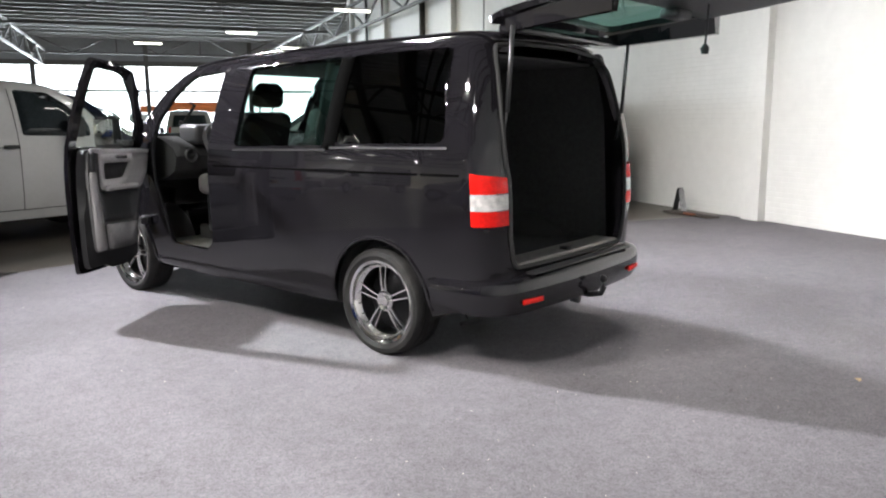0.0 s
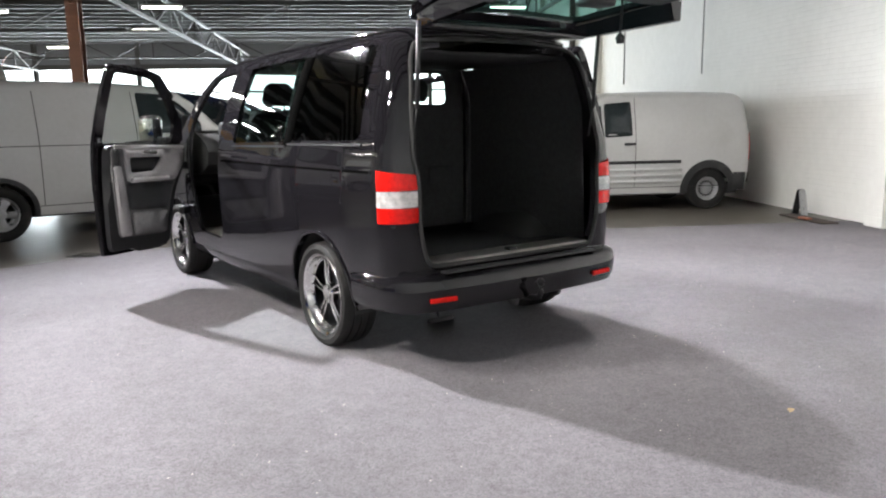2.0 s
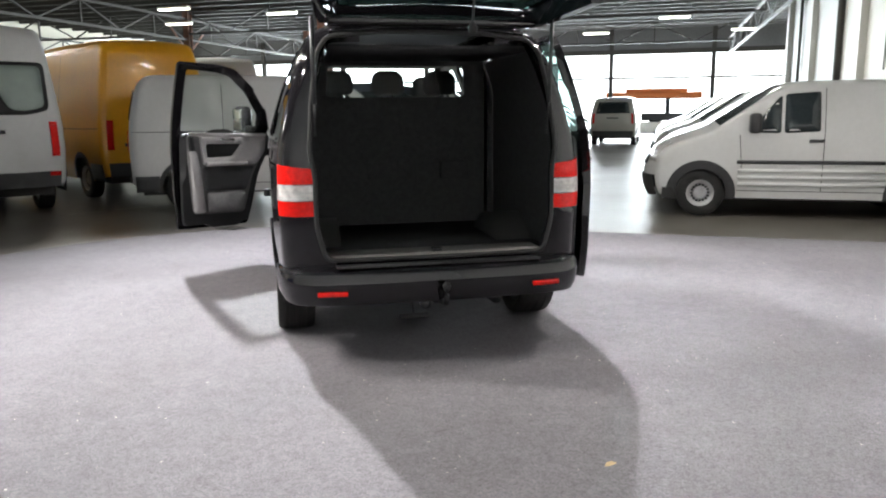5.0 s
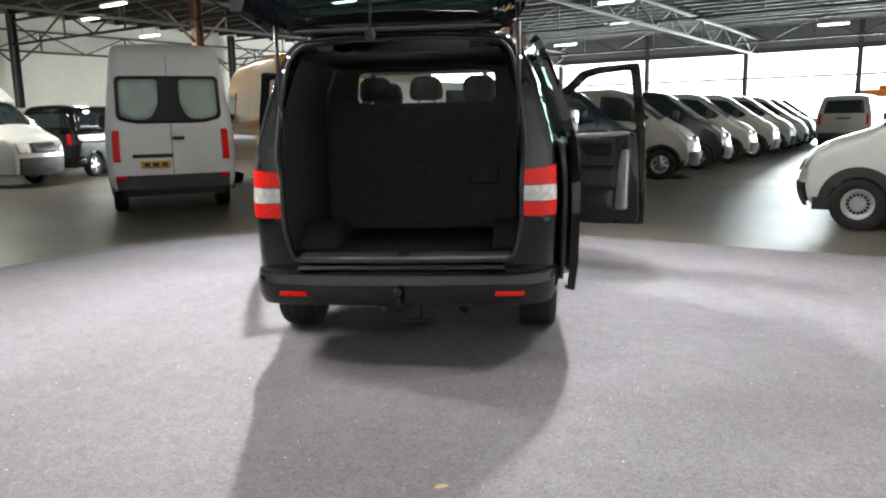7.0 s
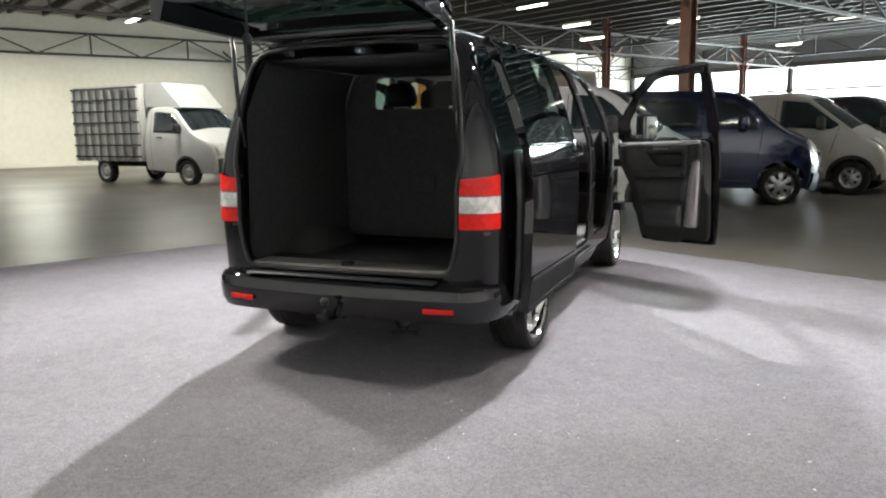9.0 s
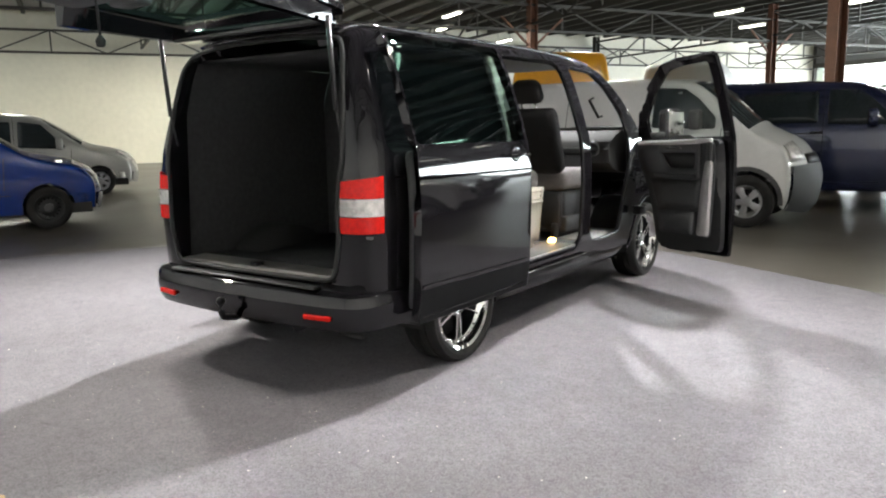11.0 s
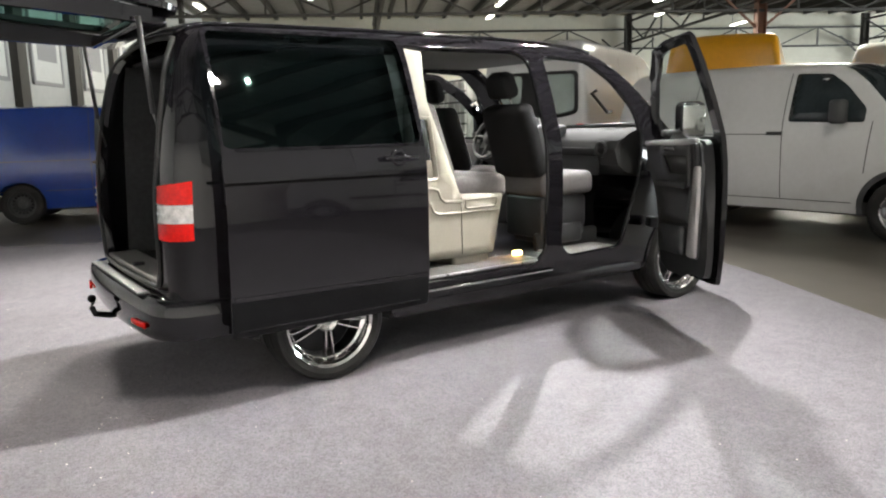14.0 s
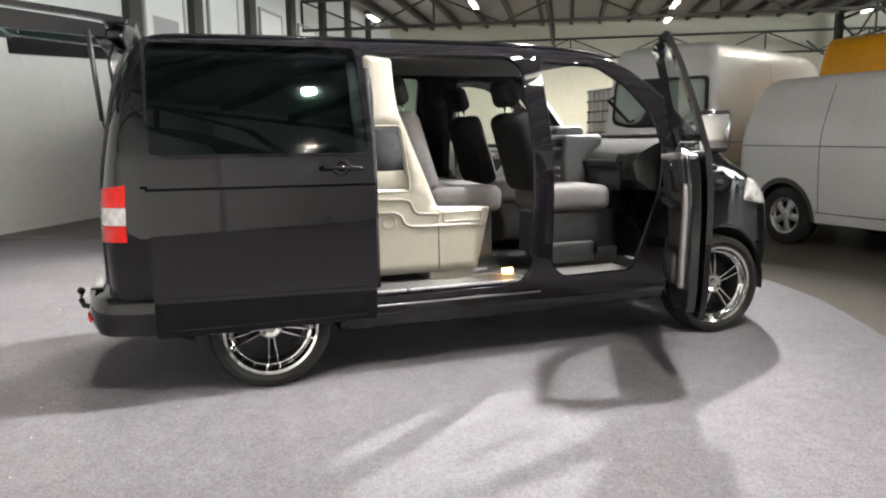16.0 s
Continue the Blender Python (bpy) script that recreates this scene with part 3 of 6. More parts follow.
    def line(self, sign, pts, width=0.008, out=0.0015):
        """A shut line: a narrow groove strip along pts on the side."""
        bm = bmesh.new()
        loop = []
        for (a, b), (c, d) in zip(pts, pts[1:]):
            k = max(1, int(math.hypot(c - a, d - b) / 0.06))
            loop += [(a + (c - a) * i / k, b + (d - b) * i / k) for i in range(k)]
        loop.append(pts[-1])
        prev = None
        for i, p in enumerate(loop):
            a, b = Vector(loop[max(i - 1, 0)]), Vector(loop[min(i + 1, len(loop) - 1)])
            d = (b - a).normalized()
            n = Vector((-d.y, d.x)) * width / 2
            q = Vector(p)
            pair = [bm.verts.new(self.side(sign, out)(*(q + n))), bm.verts.new(self.side(sign, out)(*(q - n)))]
            if prev:
                bm.faces.new((prev[0], prev[1], pair[1], pair[0]))
            prev = pair
        return bm


def tyre_mesh(r, rim, half):
    k = r - rim
    prof = [(-half * 0.72, rim - 0.012), (-half * 0.86, rim + 0.006), (-half * 1.0, rim + k * 0.45), (-half * 0.96, r - k * 0.2), (-half * 0.82, r - 0.004)]
    groove = []
    for c in (-0.45, 0.0, 0.45):
        groove += [(half * (c - 0.05), r), (half * (c - 0.04), r - 0.008), (half * (c + 0.04), r - 0.008), (half * (c + 0.05), r)]
    return lathe(prof + groove + [(-a, b) for a, b in prof[::-1]], "x", 56)


def spoke(r0, r1, w0, w1, x0, x1, depth, angle, shift=0.0):
    """One wheel spoke in the plane of the rim, outer face at x."""
    bm = bmesh.new()
    vs = []
    for r, w, x in ((r0, w0, x0), ((r0 + r1) / 2, (w0 + w1) / 2 * 0.94, (x0 + x1) / 2 + 0.006), (r1, w1, x1)):
        vs.append([bm.verts.new(c) for c in ((x - depth, shift - w / 2, r), (x - 0.006, shift - w / 2, r), (x, shift - w * 0.32, r), (x, shift + w * 0.32, r), (x - 0.006, shift + w / 2, r), (x - depth, shift + w / 2, r))])
    for a, b in zip(vs, vs[1:]):
        for k in range(6):
            bm.faces.new((a[k], a[(k + 1) % 6], b[(k + 1) % 6], b[k]))
    bm.faces.new(vs[0][::-1]), bm.faces.new(vs[-1])
    bmesh.ops.transform(bm, matrix=Matrix.Rotation(angle, 4, "X"), verts=bm.verts[:])
    return bm


WHEELS = {}


def wheel(parent, place, sign, style, r=0.335, rim=0.25, half=0.115, turn=0.0):
    """A wheel under its vehicle; the outer face looks to sign * x. styles: split (double spokes, riveted lip), star, steel, cap."""
    key = (style, r, rim, half)
    if key not in WHEELS:
        WHEELS[key] = made = []
        made.append(("tyre", tyre_mesh(r, rim, half), TYRE, True))
        lip = lathe([(half * 0.70, rim - 0.012), (half * 0.78, rim - 0.010), (half * 0.86, rim + 0.010), (half * 0.90, rim + 0.006), (half * 0.84, rim - 0.010), (half * 0.62, rim - 0.018), (half * 0.46, rim - 0.034), (half * 0.44, rim - 0.040)], "x", 56)
        made.append(("barrel", lathe([(half * 0.70, rim - 0.012), (-half * 0.75, rim - 0.012), (-half * 0.75, rim - 0.02), (half * 0.30, rim - 0.03), (half * 0.44, rim - 0.040)], "x", 40), DARK_METAL if style != "steel" else STEEL_RIM, True))
        made.append(("rim", lip, CHROME if style == "split" else BLACK_SATIN if style == "dark" else ALLOY if style != "steel" else STEEL_RIM, True))
        made.append(("brake_disc", lathe([(-half * 0.3, 0.0), (-half * 0.3, rim - 0.055), (-half * 0.42, rim - 0.055), (-half * 0.42, 0)], "x", 32), DARK_METAL, True))
        sp = bmesh.new()
        if style == "split":
            for k in range(5):
                for sh, tilt in ((-0.008, 0.085), (0.008, -0.085)):
                    merge(sp, spoke(0.035, rim - 0.036, 0.017, 0.014, half * 0.52, half * 0.47, 0.028, 2 * math.pi * k / 5 + tilt, sh))
            merge(sp, lathe([(half * 0.2, 0.072), (half * 0.50, 0.068), (half * 0.56, 0.055), (half * 0.52, 0.034), (half * 0.58, 0.032), (half * 0.60, 0.0)], "x", 24))
            for k in range(20):
                a = 2 * math.pi * (k + 0.5) / 20
                merge(sp, lathe([(half * 0.50, 0.0065), (half * 0.58, 0.0055), (half * 0.60, 0.0)], "x", 6), Matrix.Translation((0, math.cos(a) * (rim - 0.032), math.sin(a) * (rim - 0.032))))
        elif style == "star":
            for k in range(5):
                merge(sp, spoke(0.03, rim - 0.014, 0.062, 0.105, half * 0.72, half * 0.66, 0.035, 2 * math.pi * k / 5))
            merge(sp, lathe([(half * 0.3, 0.075), (half * 0.72, 0.07), (half * 0.80, 0.045), (half * 0.78, 0.0)], "x", 24))
        elif style == "cap":
            for k in range(7):
                merge(sp, spoke(0.03, rim - 0.016, 0.060, 0.085, half * 0.82, half * 0.66, 0.03, 2 * math.pi * k / 7))
            merge(sp, lathe([(half * 0.3, 0.085), (half * 0.80, 0.08), (half * 0.92, 0.05), (half * 0.92, 0.0)], "x", 24))
        else:
            merge(sp, lathe([(half * 0.30, rim - 0.02), (half * 0.42, rim - 0.035), (half * 0.30, rim - 0.07), (half * 0.62, 0.085), (half * 0.66, 0.06), (half * 0.5, 0.055), (half * 0.52, 0.0)], "x", 36))
            hl = bmesh.new()
            for k in range(16):
                a = 2 * math.pi * k / 16
                merge(hl, box(half * 0.3, half * 0.47, -0.010, 0.010, -0.015, 0.015, 0.004), Matrix.Rotation(a, 4, "X") @ Matrix.Translation((0.004, 0, rim - 0.062)))
        if style in ("steel", "dark"):
            made.append(("vent_holes", hl, SHUT, True))
        made.append(("spokes", sp, {"split": CHROME, "star": ALLOY, "cap": ALLOY, "steel": STEEL_RIM, "dark": BLACK_SATIN}[style], True))
        for i, (name, bm, material, smooth) in enumerate(made):
            me = bpy.data.meshes.new(name)
            bmesh.ops.recalc_face_normals(bm, faces=bm.faces[:])
            bm.to_mesh(me)
            bm.free()
            me.materials.append(material)
            for f in me.polygons:
                f.use_smooth = True
            me.set_sharp_from_angle(angle=radians(38))
            made[i] = (name, me)
    hub = new("wheel")
    hub.parent = parent
    hub.matrix_basis = pose(*place, 0, 0, 0 if sign > 0 else 180) @ Matrix.Rotation(turn, 4, "X")
    for name, me in WHEELS[key]:
        new(name, me).parent = hub
    return hub


T5_WIDTH = [(0.25, 0.890), (0.40, 0.925), (0.55, 0.940), (0.95, 0.952), (1.13, 0.946), (1.28, 0.928), (1.5, 0.862), (1.7, 0.790), (1.85, 0.722), (1.95, 0.66)]
T5_NOSE = [(-0.9, 0.93), (-0.65, 0.955), (-0.35, 0.99), (0.2, 1.0), (2.6, 1.0), (3.1, 0.965), (3.5, 0.88), (3.8, 0.80)]
T5_PROFILE = [(-0.80, 0.42, 0.13, 0.04), (-0.815, 0.9, 0.13, 0.04), (-0.80, 1.2, 0.13, 0.04), (-0.75, 1.5, 0.12, 0.04), (-0.69, 1.77, 0.11, 0.04), (-0.62, 1.895, 0.10, 0.03), (-0.5, 1.93, 0.09, 0.03),
              (0.4, 1.935, 0.09, 0.035), (1.4, 1.928, 0.09, 0.035), (1.85, 1.910, 0.08, 0.035), (2.14, 1.885, 0.07, 0.04), (2.32, 1.835, 0.06, 0.06), (2.55, 1.665, 0.05, 0.09), (2.80, 1.40, 0.05, 0.11), (3.00, 1.225, 0.05, 0.12), (3.10, 1.17, 0.06, 0.10),
              (3.30, 1.08, 0.08, 0.10), (3.45, 0.98, 0.08, 0.14), (3.50, 0.80, 0.08, 0.22), (3.52, 0.60, 0.08, 0.26), (3.50, 0.36, 0.08, 0.24), (3.44, 0.24, 0.06, 0.2)]
T5_FRONT_DOOR = [(1.72, 0.56), (1.80, 0.48), (2.31, 0.49), (2.43, 0.82), (2.50, 1.01), (2.53, 1.28), (2.50, 1.46), (2.34, 1.665), (2.15, 1.80), (1.73, 1.825)]


def t5(zoff=0.0):
    return Shape([(y, z + zoff if z > 0.5 else z, r, c) for y, z, r, c in T5_PROFILE], [(z + zoff, w) for z, w in T5_WIDTH], T5_NOSE, 0.30, [(0, 0.335 + zoff / 2), (3.0, 0.335 + zoff / 2)], 0.40)

# ---- the black van on the carpet: faces +y, rear axle at the origin ----
S = t5()
van = thing("van", "black lowered panel van, doors open, tailgate raised, on grey carpet", "van")
SLIDE_OPEN = rounded([(0.50, 0.455), (1.50, 0.455), (1.59, 0.54), (1.61, 1.30), (1.61, 1.79), (1.52, 1.85), (0.50, 1.85)], 0.06)
DOOR_OPEN = rounded(T5_FRONT_DOOR, 0.06)
WIN_MID = rounded([(0.45, 1.29), (1.42, 1.27), (1.41, 1.825), (0.45, 1.85)], 0.05)
WIN_REAR = rounded([(-0.50, 1.31), (0.37, 1.30), (0.37, 1.85), (-0.44, 1.85)], 0.05)
sharp(part("body_side", S.skin(-1, [DOOR_OPEN, WIN_MID, WIN_REAR], 0.07, 0.035), BLACK_PAINT, van), 50)
sharp(part("body_side", S.skin(1, [DOOR_OPEN, SLIDE_OPEN], 0.07, 0.035), BLACK_PAINT, van), 50)
TOP0, TOP1 = S.index(y=-0.62), S.index(y=2.27)
GLASS1 = S.index(y=3.0)
part("roof", S.strip(TOP0, TOP1, 16, 1, thick=0.02), BLACK_PAINT, van)
part("windscreen", S.strip(TOP1, GLASS1, 16, 1), CLEAR, van)
part("bonnet", S.strip(GLASS1, S.index(z=0.98, rear=False), 16, 1), BLACK_PAINT, van)
part("front_end", S.strip(S.index(z=0.98, rear=False), len(S.f) - 1, 16, 1), BLACK_PAINT, van)
part("window", S.sheet(-1, WIN_MID, -0.012, 0, 0.09), TINT_MID, van, "green tinted side window")
part("window", S.sheet(-1, WIN_REAR, -0.006, 0, 0.09), TINT_DARK, van, "black tinted side window")
for wy in ([(0.44, 1.26), (1.42, 1.245)], [(-0.53, 1.285), (0.40, 1.275)]):
    part("window_seal", S.line(-1, wy, 0.014, 0.004), DARK_METAL, van)
part("window_post", S.sheet(-1, rounded([(0.355, 1.26), (0.47, 1.26), (0.47, 1.84), (0.355, 1.84)], 0.01), 0.002, 0.02, 0.1), SHUT, van)
for sg in (-1, 1):
    part("shut_line", S.line(sg, [(-0.62, 1.135), (1.66 if sg < 0 else 0.48, 1.125)], 0.014, 0.0005), SHUT, van)
    for cy in (0.0, 3.0):
        arc = [(cy + 0.404 * math.cos(a), 0.335 + 0.404 * math.sin(a)) for a in np.linspace(0.0, math.pi, 28)]
        part("arch_lip", tube([(sg * (S.x(y, z) + 0.004), y, z) for y, z in arc], 0.012, 6), BLACK_PAINT, van)
    lamp_loop = rounded([(3.20, 0.90), (3.44, 0.86), (3.42, 0.99), (3.24, 1.06)], 0.03)
    part("headlamp", S.sheet(sg, lamp_loop, 0.006, 0.006, 0.05), CLEAR_LENS, van)
    part("bumper_line", S.line(sg, [(3.36, 0.60), (3.50, 0.58)], 0.012, 0.001), SHUT, van)
    part("crease", S.line(sg, [(-0.46, 0.545), (-0.40, 0.53)], 0.012, 0.001), SHUT, van)
    part("sill", box(sg * 0.865 - 0.05, sg * 0.865 + 0.05, 0.42, 2.58, 0.27, 0.40, 0.03), BLACK_PAINT, van)
part("underbody", box(-0.80, 0.80, 0.45, 2.6, 0.30, 0.44), DARK_METAL, van)
part("underbody", box(-0.72, 0.72, -0.80, 0.45, 0.42, 0.56), DARK_METAL, van)
part("axle", tube([(-0.75, 0, 0.335), (0.75, 0, 0.335)], 0.045), DARK_METAL, van)
part("exhaust", tube([(0.30, 0.6, 0.33), (0.30, -0.5, 0.34), (0.36, -0.82, 0.32)], 0.035, 12), DARK_METAL, van)
for x, y, t in ((-0.815, 0, 0.05), (0.815, 0, 0.66), (-0.815, 3.0, 1.0), (0.815, 3.0, 0.1)):
    wheel(van, (x, y, 0.335), 1 if x > 0 else -1, "split", 0.335, 0.255, 0.12, t)
for x in (-0.6, 0.6):
    for y in (0, 3.0):
        sg = 1 if x > 0 else -1
        bm = lathe([(sg * 0.52, 0.02), (sg * 0.52, 0.395), (sg * 0.90, 0.395)], "x", 40)
        bmesh.ops.delete(bm, geom=[v for v in bm.verts if v.co.z < -0.12], context="VERTS")
        bmesh.ops.translate(bm, vec=(0, y, 0.335), verts=bm.verts[:])
        part("wheel_well", bm, BLACK_RUBBER, van)

for sg, loop in ((-1, DOOR_OPEN), (1, DOOR_OPEN), (1, SLIDE_OPEN)):
    part("door_seal", tube([(sg * (S.x(y, z) - 0.012), y, z) for y, z in dense(loop, 0.06)], 0.011, 6, closed=True), BLACK_PAINT, van)

# rear frame with its opening
REAR_TOP = TOP0
zr = S.f[:REAR_TOP + 1, 1]


def rear_place(out=0.0):
    def place(x, z):
        i = float(np.interp(z, zr, np.arange(len(zr))))
        y, zz = S.f[int(i), :2]
        edge = S.w(y, z) - float(np.interp(z, zr, S.f[:len(zr), 2]))
        q = S.over(i, max(-1, min(1, x / edge)), out)
        return (x, q[1], z)
    return place


def rear_edge(z):
    i = int(round(float(np.interp(z, zr, np.arange(len(zr))))))
    return S.w(S.f[i, 0], z) - S.f[i, 2]


levels = np.linspace(0.43, zr[-1], 24)
frame_loop = [(-rear_edge(z), z) for z in levels] + [(rear_edge(z), z) for z in levels[::-1]]
REAR_OPEN = rounded([(-0.65, 0.60), (0.65, 0.60), (0.70, 0.80), (0.70, 1.10), (0.725, 1.22), (0.70, 1.5), (0.655, 1.77), (0.595, 1.855), (0.3, 1.884), (-0.3, 1.884), (-0.595, 1.855), (-0.655, 1.77), (-0.70, 1.5), (-0.725, 1.22), (-0.70, 1.10), (-0.70, 0.80)], 0.06)
sharp(part("rear_frame", panel(frame_loop, [REAR_OPEN], rear_place(), 0.06, 0.05), BLACK_PAINT, van), 50)
bm = tube([(x, rear_place(0.0)(x, z)[1] - 0.004, z) for x, z in dense(REAR_OPEN, 0.08)], 0.013, 8, closed=True)
part("rear_seal", bm, BLACK_RUBBER, van)

# cargo room, lined with black felt
bm = box(-0.80, 0.80, -0.74, 0.64, 0.565, 0.585)
part("cargo_floor", bm, LINING, van, "black felt cargo floor")
for sg in (-1, 1):
    part("cargo_wall", panel([(-0.66, 0.58), (0.66, 0.58), (0.66, 1.80), (-0.60, 1.80)], [], lambda y, z: (sg * min(0.76, S.x(y, z) - 0.07), y, z), 0.1, 0.0), LINING, van, "black felt cargo lining")
part("cargo_ceiling", box(-0.66, 0.66, -0.55, 0.64, 1.80, 1.82), LINING, van)
bulk = [(-0.84, 0.50), (0.84, 0.50), (0.84, 1.35), (0.70, 1.82), (-0.70, 1.82), (-0.84, 1.35)]
bulk_win = rounded([(-0.52, 1.54), (0.54, 1.54), (0.52, 1.77), (-0.50, 1.77)], 0.05)
part("bulkhead", panel(bulk, [bulk_win], lambda x, z: (x, 0.62, z), 0.2, 0.03), LINING, van, "black lined bulkhead with a window")
part("bulkhead_window", panel(bulk_win, [], lambda x, z: (x, 0.63, z), 0.2), glass("cab_window_glass", (0.82, 0.88, 0.85), 0.015), van)
for x in (-0.12, 0.44):
    part("hatch", box(x - 0.11, x + 0.11, 0.58, 0.605, 0.93, 1.06, 0.01), LINING, van)
part("load_sill", box(-0.635, 0.635, -0.81, -0.635, 0.583, 0.622, 0.012), SILL_METAL, van, "scuffed grey metal load sill")
part("latch", box(-0.03, 0.03, -0.80, -0.74, 0.618, 0.640, 0.005), DARK_METAL, van)

# rear bumper and its fittings
plan = [(-0.915, -0.42), (-0.91, -0.58), (-0.885, -0.74), (-0.82, -0.85), (-0.68, -0.905), (-0.35, -0.935), (0, -0.945), (0.35, -0.935), (0.68, -0.905), (0.82, -0.85), (0.885, -0.74), (0.91, -0.58), (0.915, -0.42)]
fine = []
for i in range(len(plan) - 1):
    p0, p1, p2, p3 = (Vector(plan[max(0, min(len(plan) - 1, i + k))]) for k in (-1, 0, 1, 2))
    for j in range(4):
        t = j / 4
        fine.append(0.5 * ((2 * p1) + (p2 - p0) * t + (2 * p0 - 5 * p1 + 4 * p2 - p3) * t * t + (3 * p1 - p0 - 3 * p2 + p3) * t ** 3))
fine.append(Vector(plan[-1]))
section = [(-0.16, 0.40), (-0.06, 0.35), (-0.01, 0.355), (0.012, 0.40), (0.020, 0.47), (0.012, 0.53), (-0.004, 0.552), (-0.03, 0.562), (-0.10, 0.575), (-0.16, 0.578)]


def sweep(path, section):
    bm = bmesh.new()
    rows = []
    for i, p in enumerate(path):
        d = (path[min(i + 1, len(path) - 1)] - path[max(i - 1, 0)]).normalized()
        n = Vector((d.y, -d.x))
        rows.append([bm.verts.new((p.x + n.x * o, p.y + n.y * o, z)) for o, z in section])
    for a, b in zip(rows, rows[1:]):
        for k in range(len(section) - 1):
            bm.faces.new((a[k], b[k], b[k + 1], a[k + 1]))
    bmesh.ops.recalc_face_normals(bm, faces=bm.faces[:])
    return bm


rear_bumper = part("rear_bumper", sweep(fine, section), BLACK_PAINT, van)
sharp(rear_bumper, 40)
part("bumper_step", box(-0.60, 0.60, -0.925, -0.86, 0.566, 0.580, 0.006), BLACK_SATIN, rear_bumper)
for x in (-0.63, 0.63):
    bm = box(-0.085, 0.085, -0.008, 0.008, -0.014, 0.014, 0.005)
    bmesh.ops.transform(bm, matrix=pose(x, -0.936, 0.428, 0, 0, -8 if x < 0 else 8), verts=bm.verts[:])
    part("reflector", bm, RED_LENS, rear_bumper)
bm = tube([(0, -0.78, 0.36), (0, -0.95, 0.35), (0, -1.03, 0.37), (0, -1.045, 0.41), (0, -1.04, 0.44)], 0.018, 10)
merge(bm, lathe([(-0.025, 0.0), (-0.018, 0.017), (0, 0.025), (0.018, 0.018), (0.025, 0.0)], "z", 14), Matrix.Translation((0, -1.04, 0.462)))
box(-0.05, 0.05, -0.90, -0.80, 0.33, 0.39, 0.01, bm)
part("tow_bar", bm, DARK_METAL, van, "black tow ball")
part("tow_socket", merge(bmesh.new(), lathe([(0, 0), (0, 0.03), (0.05, 0.03), (0.05, 0.022), (0.055, 0)], "y", 14), Matrix.Translation((-0.1, -0.93, 0.34))), BLACK_SATIN, van)

# tail lamps that wrap round the rear corners
for sg in (-1, 1):
    lampo = new("tail_lamp")
    lampo.parent = van
    for name, z0, z1, material in (("upper_lens", 1.037, 1.150, RED_LENS), ("reversing_lens", 0.945, 1.035, CLEAR_LENS), ("lower_lens", 0.858, 0.943, RED_LENS)):
        bm = bmesh.new()
        rows = []
        for k in range(6):
            z = z0 + (z1 - z0) * k / 5
            ye = float(np.interp(z, zr, S.f[:len(zr), 0]))
            row = []
            for j in range(13):
                t = j / 12
                ang = min(1, t * 1.3) * math.pi / 2
                d = 0.115 * (1 - math.sin(ang))
                edge = 0.004 + 0.006 * min(1, min(t, 1 - t) * 8)
                x = S.x(ye + d, z) - (max(0, t * 1.3 - 1) * 0.22)
                zz = z - (0.03 * t if z > 1.1 else 0)
                row.append(bm.verts.new((sg * (x + edge * math.cos(ang)), ye + d - edge * math.sin(ang) - 0.002, zz)))
            rows.append(row)
        for a, b in zip(rows, rows[1:]):
            for j in range(12):
                bm.faces.new((a[j], a[j + 1], b[j + 1], b[j]))
        bmesh.ops.recalc_face_normals(bm, faces=bm.faces[:])
        sharp(part(name, bm, material, lampo), 50)
    for zm, material in ((1.036, BLACK_SATIN), (0.990, LIGHT_GREY), (0.944, BLACK_SATIN)):      # ribs between the lenses
        ye = float(np.interp(zm, zr, S.f[:len(zr), 0]))
        xa, xb = sorted((sg * (S.x(ye + 0.02, zm) - 0.012), sg * (S.x(ye, zm) - 0.050)))
        part("lens_rib", box(xa, xb, ye - 0.0135, ye - 0.004, zm - 0.003, zm + 0.003, 0.001), material, lampo)

# tailgate, hinged at the roof and raised level
GATE = new("tailgate")
GATE.parent = van


def gate_top(x, y):
    z = lerp(-y, [(0.58, 1.955), (0.66, 1.985), (0.9, 2.015), (1.2, 2.05), (1.5, 2.085), (1.97, 2.135)])
    return z + 0.025 * (1 - (x / 0.74) ** 2)


gate_loop = rounded([(-0.62, -0.60), (0.62, -0.60), (0.70, -1.0), (0.735, -1.42), (0.72, -1.75), (0.67, -1.97), (-0.67, -1.97), (-0.72, -1.75), (-0.735, -1.42), (-0.70, -1.0)], 0.07)
gate_win = rounded([(-0.54, -0.76), (0.54, -0.76), (0.63, -1.36), (-0.63, -1.36)], 0.07)
sharp(part("gate_panel", panel(gate_loop, [gate_win], lambda x, y: (x, y, gate_top(x, y)), 0.08, 0.03, flip=True), BLACK_PAINT, GATE), 45)
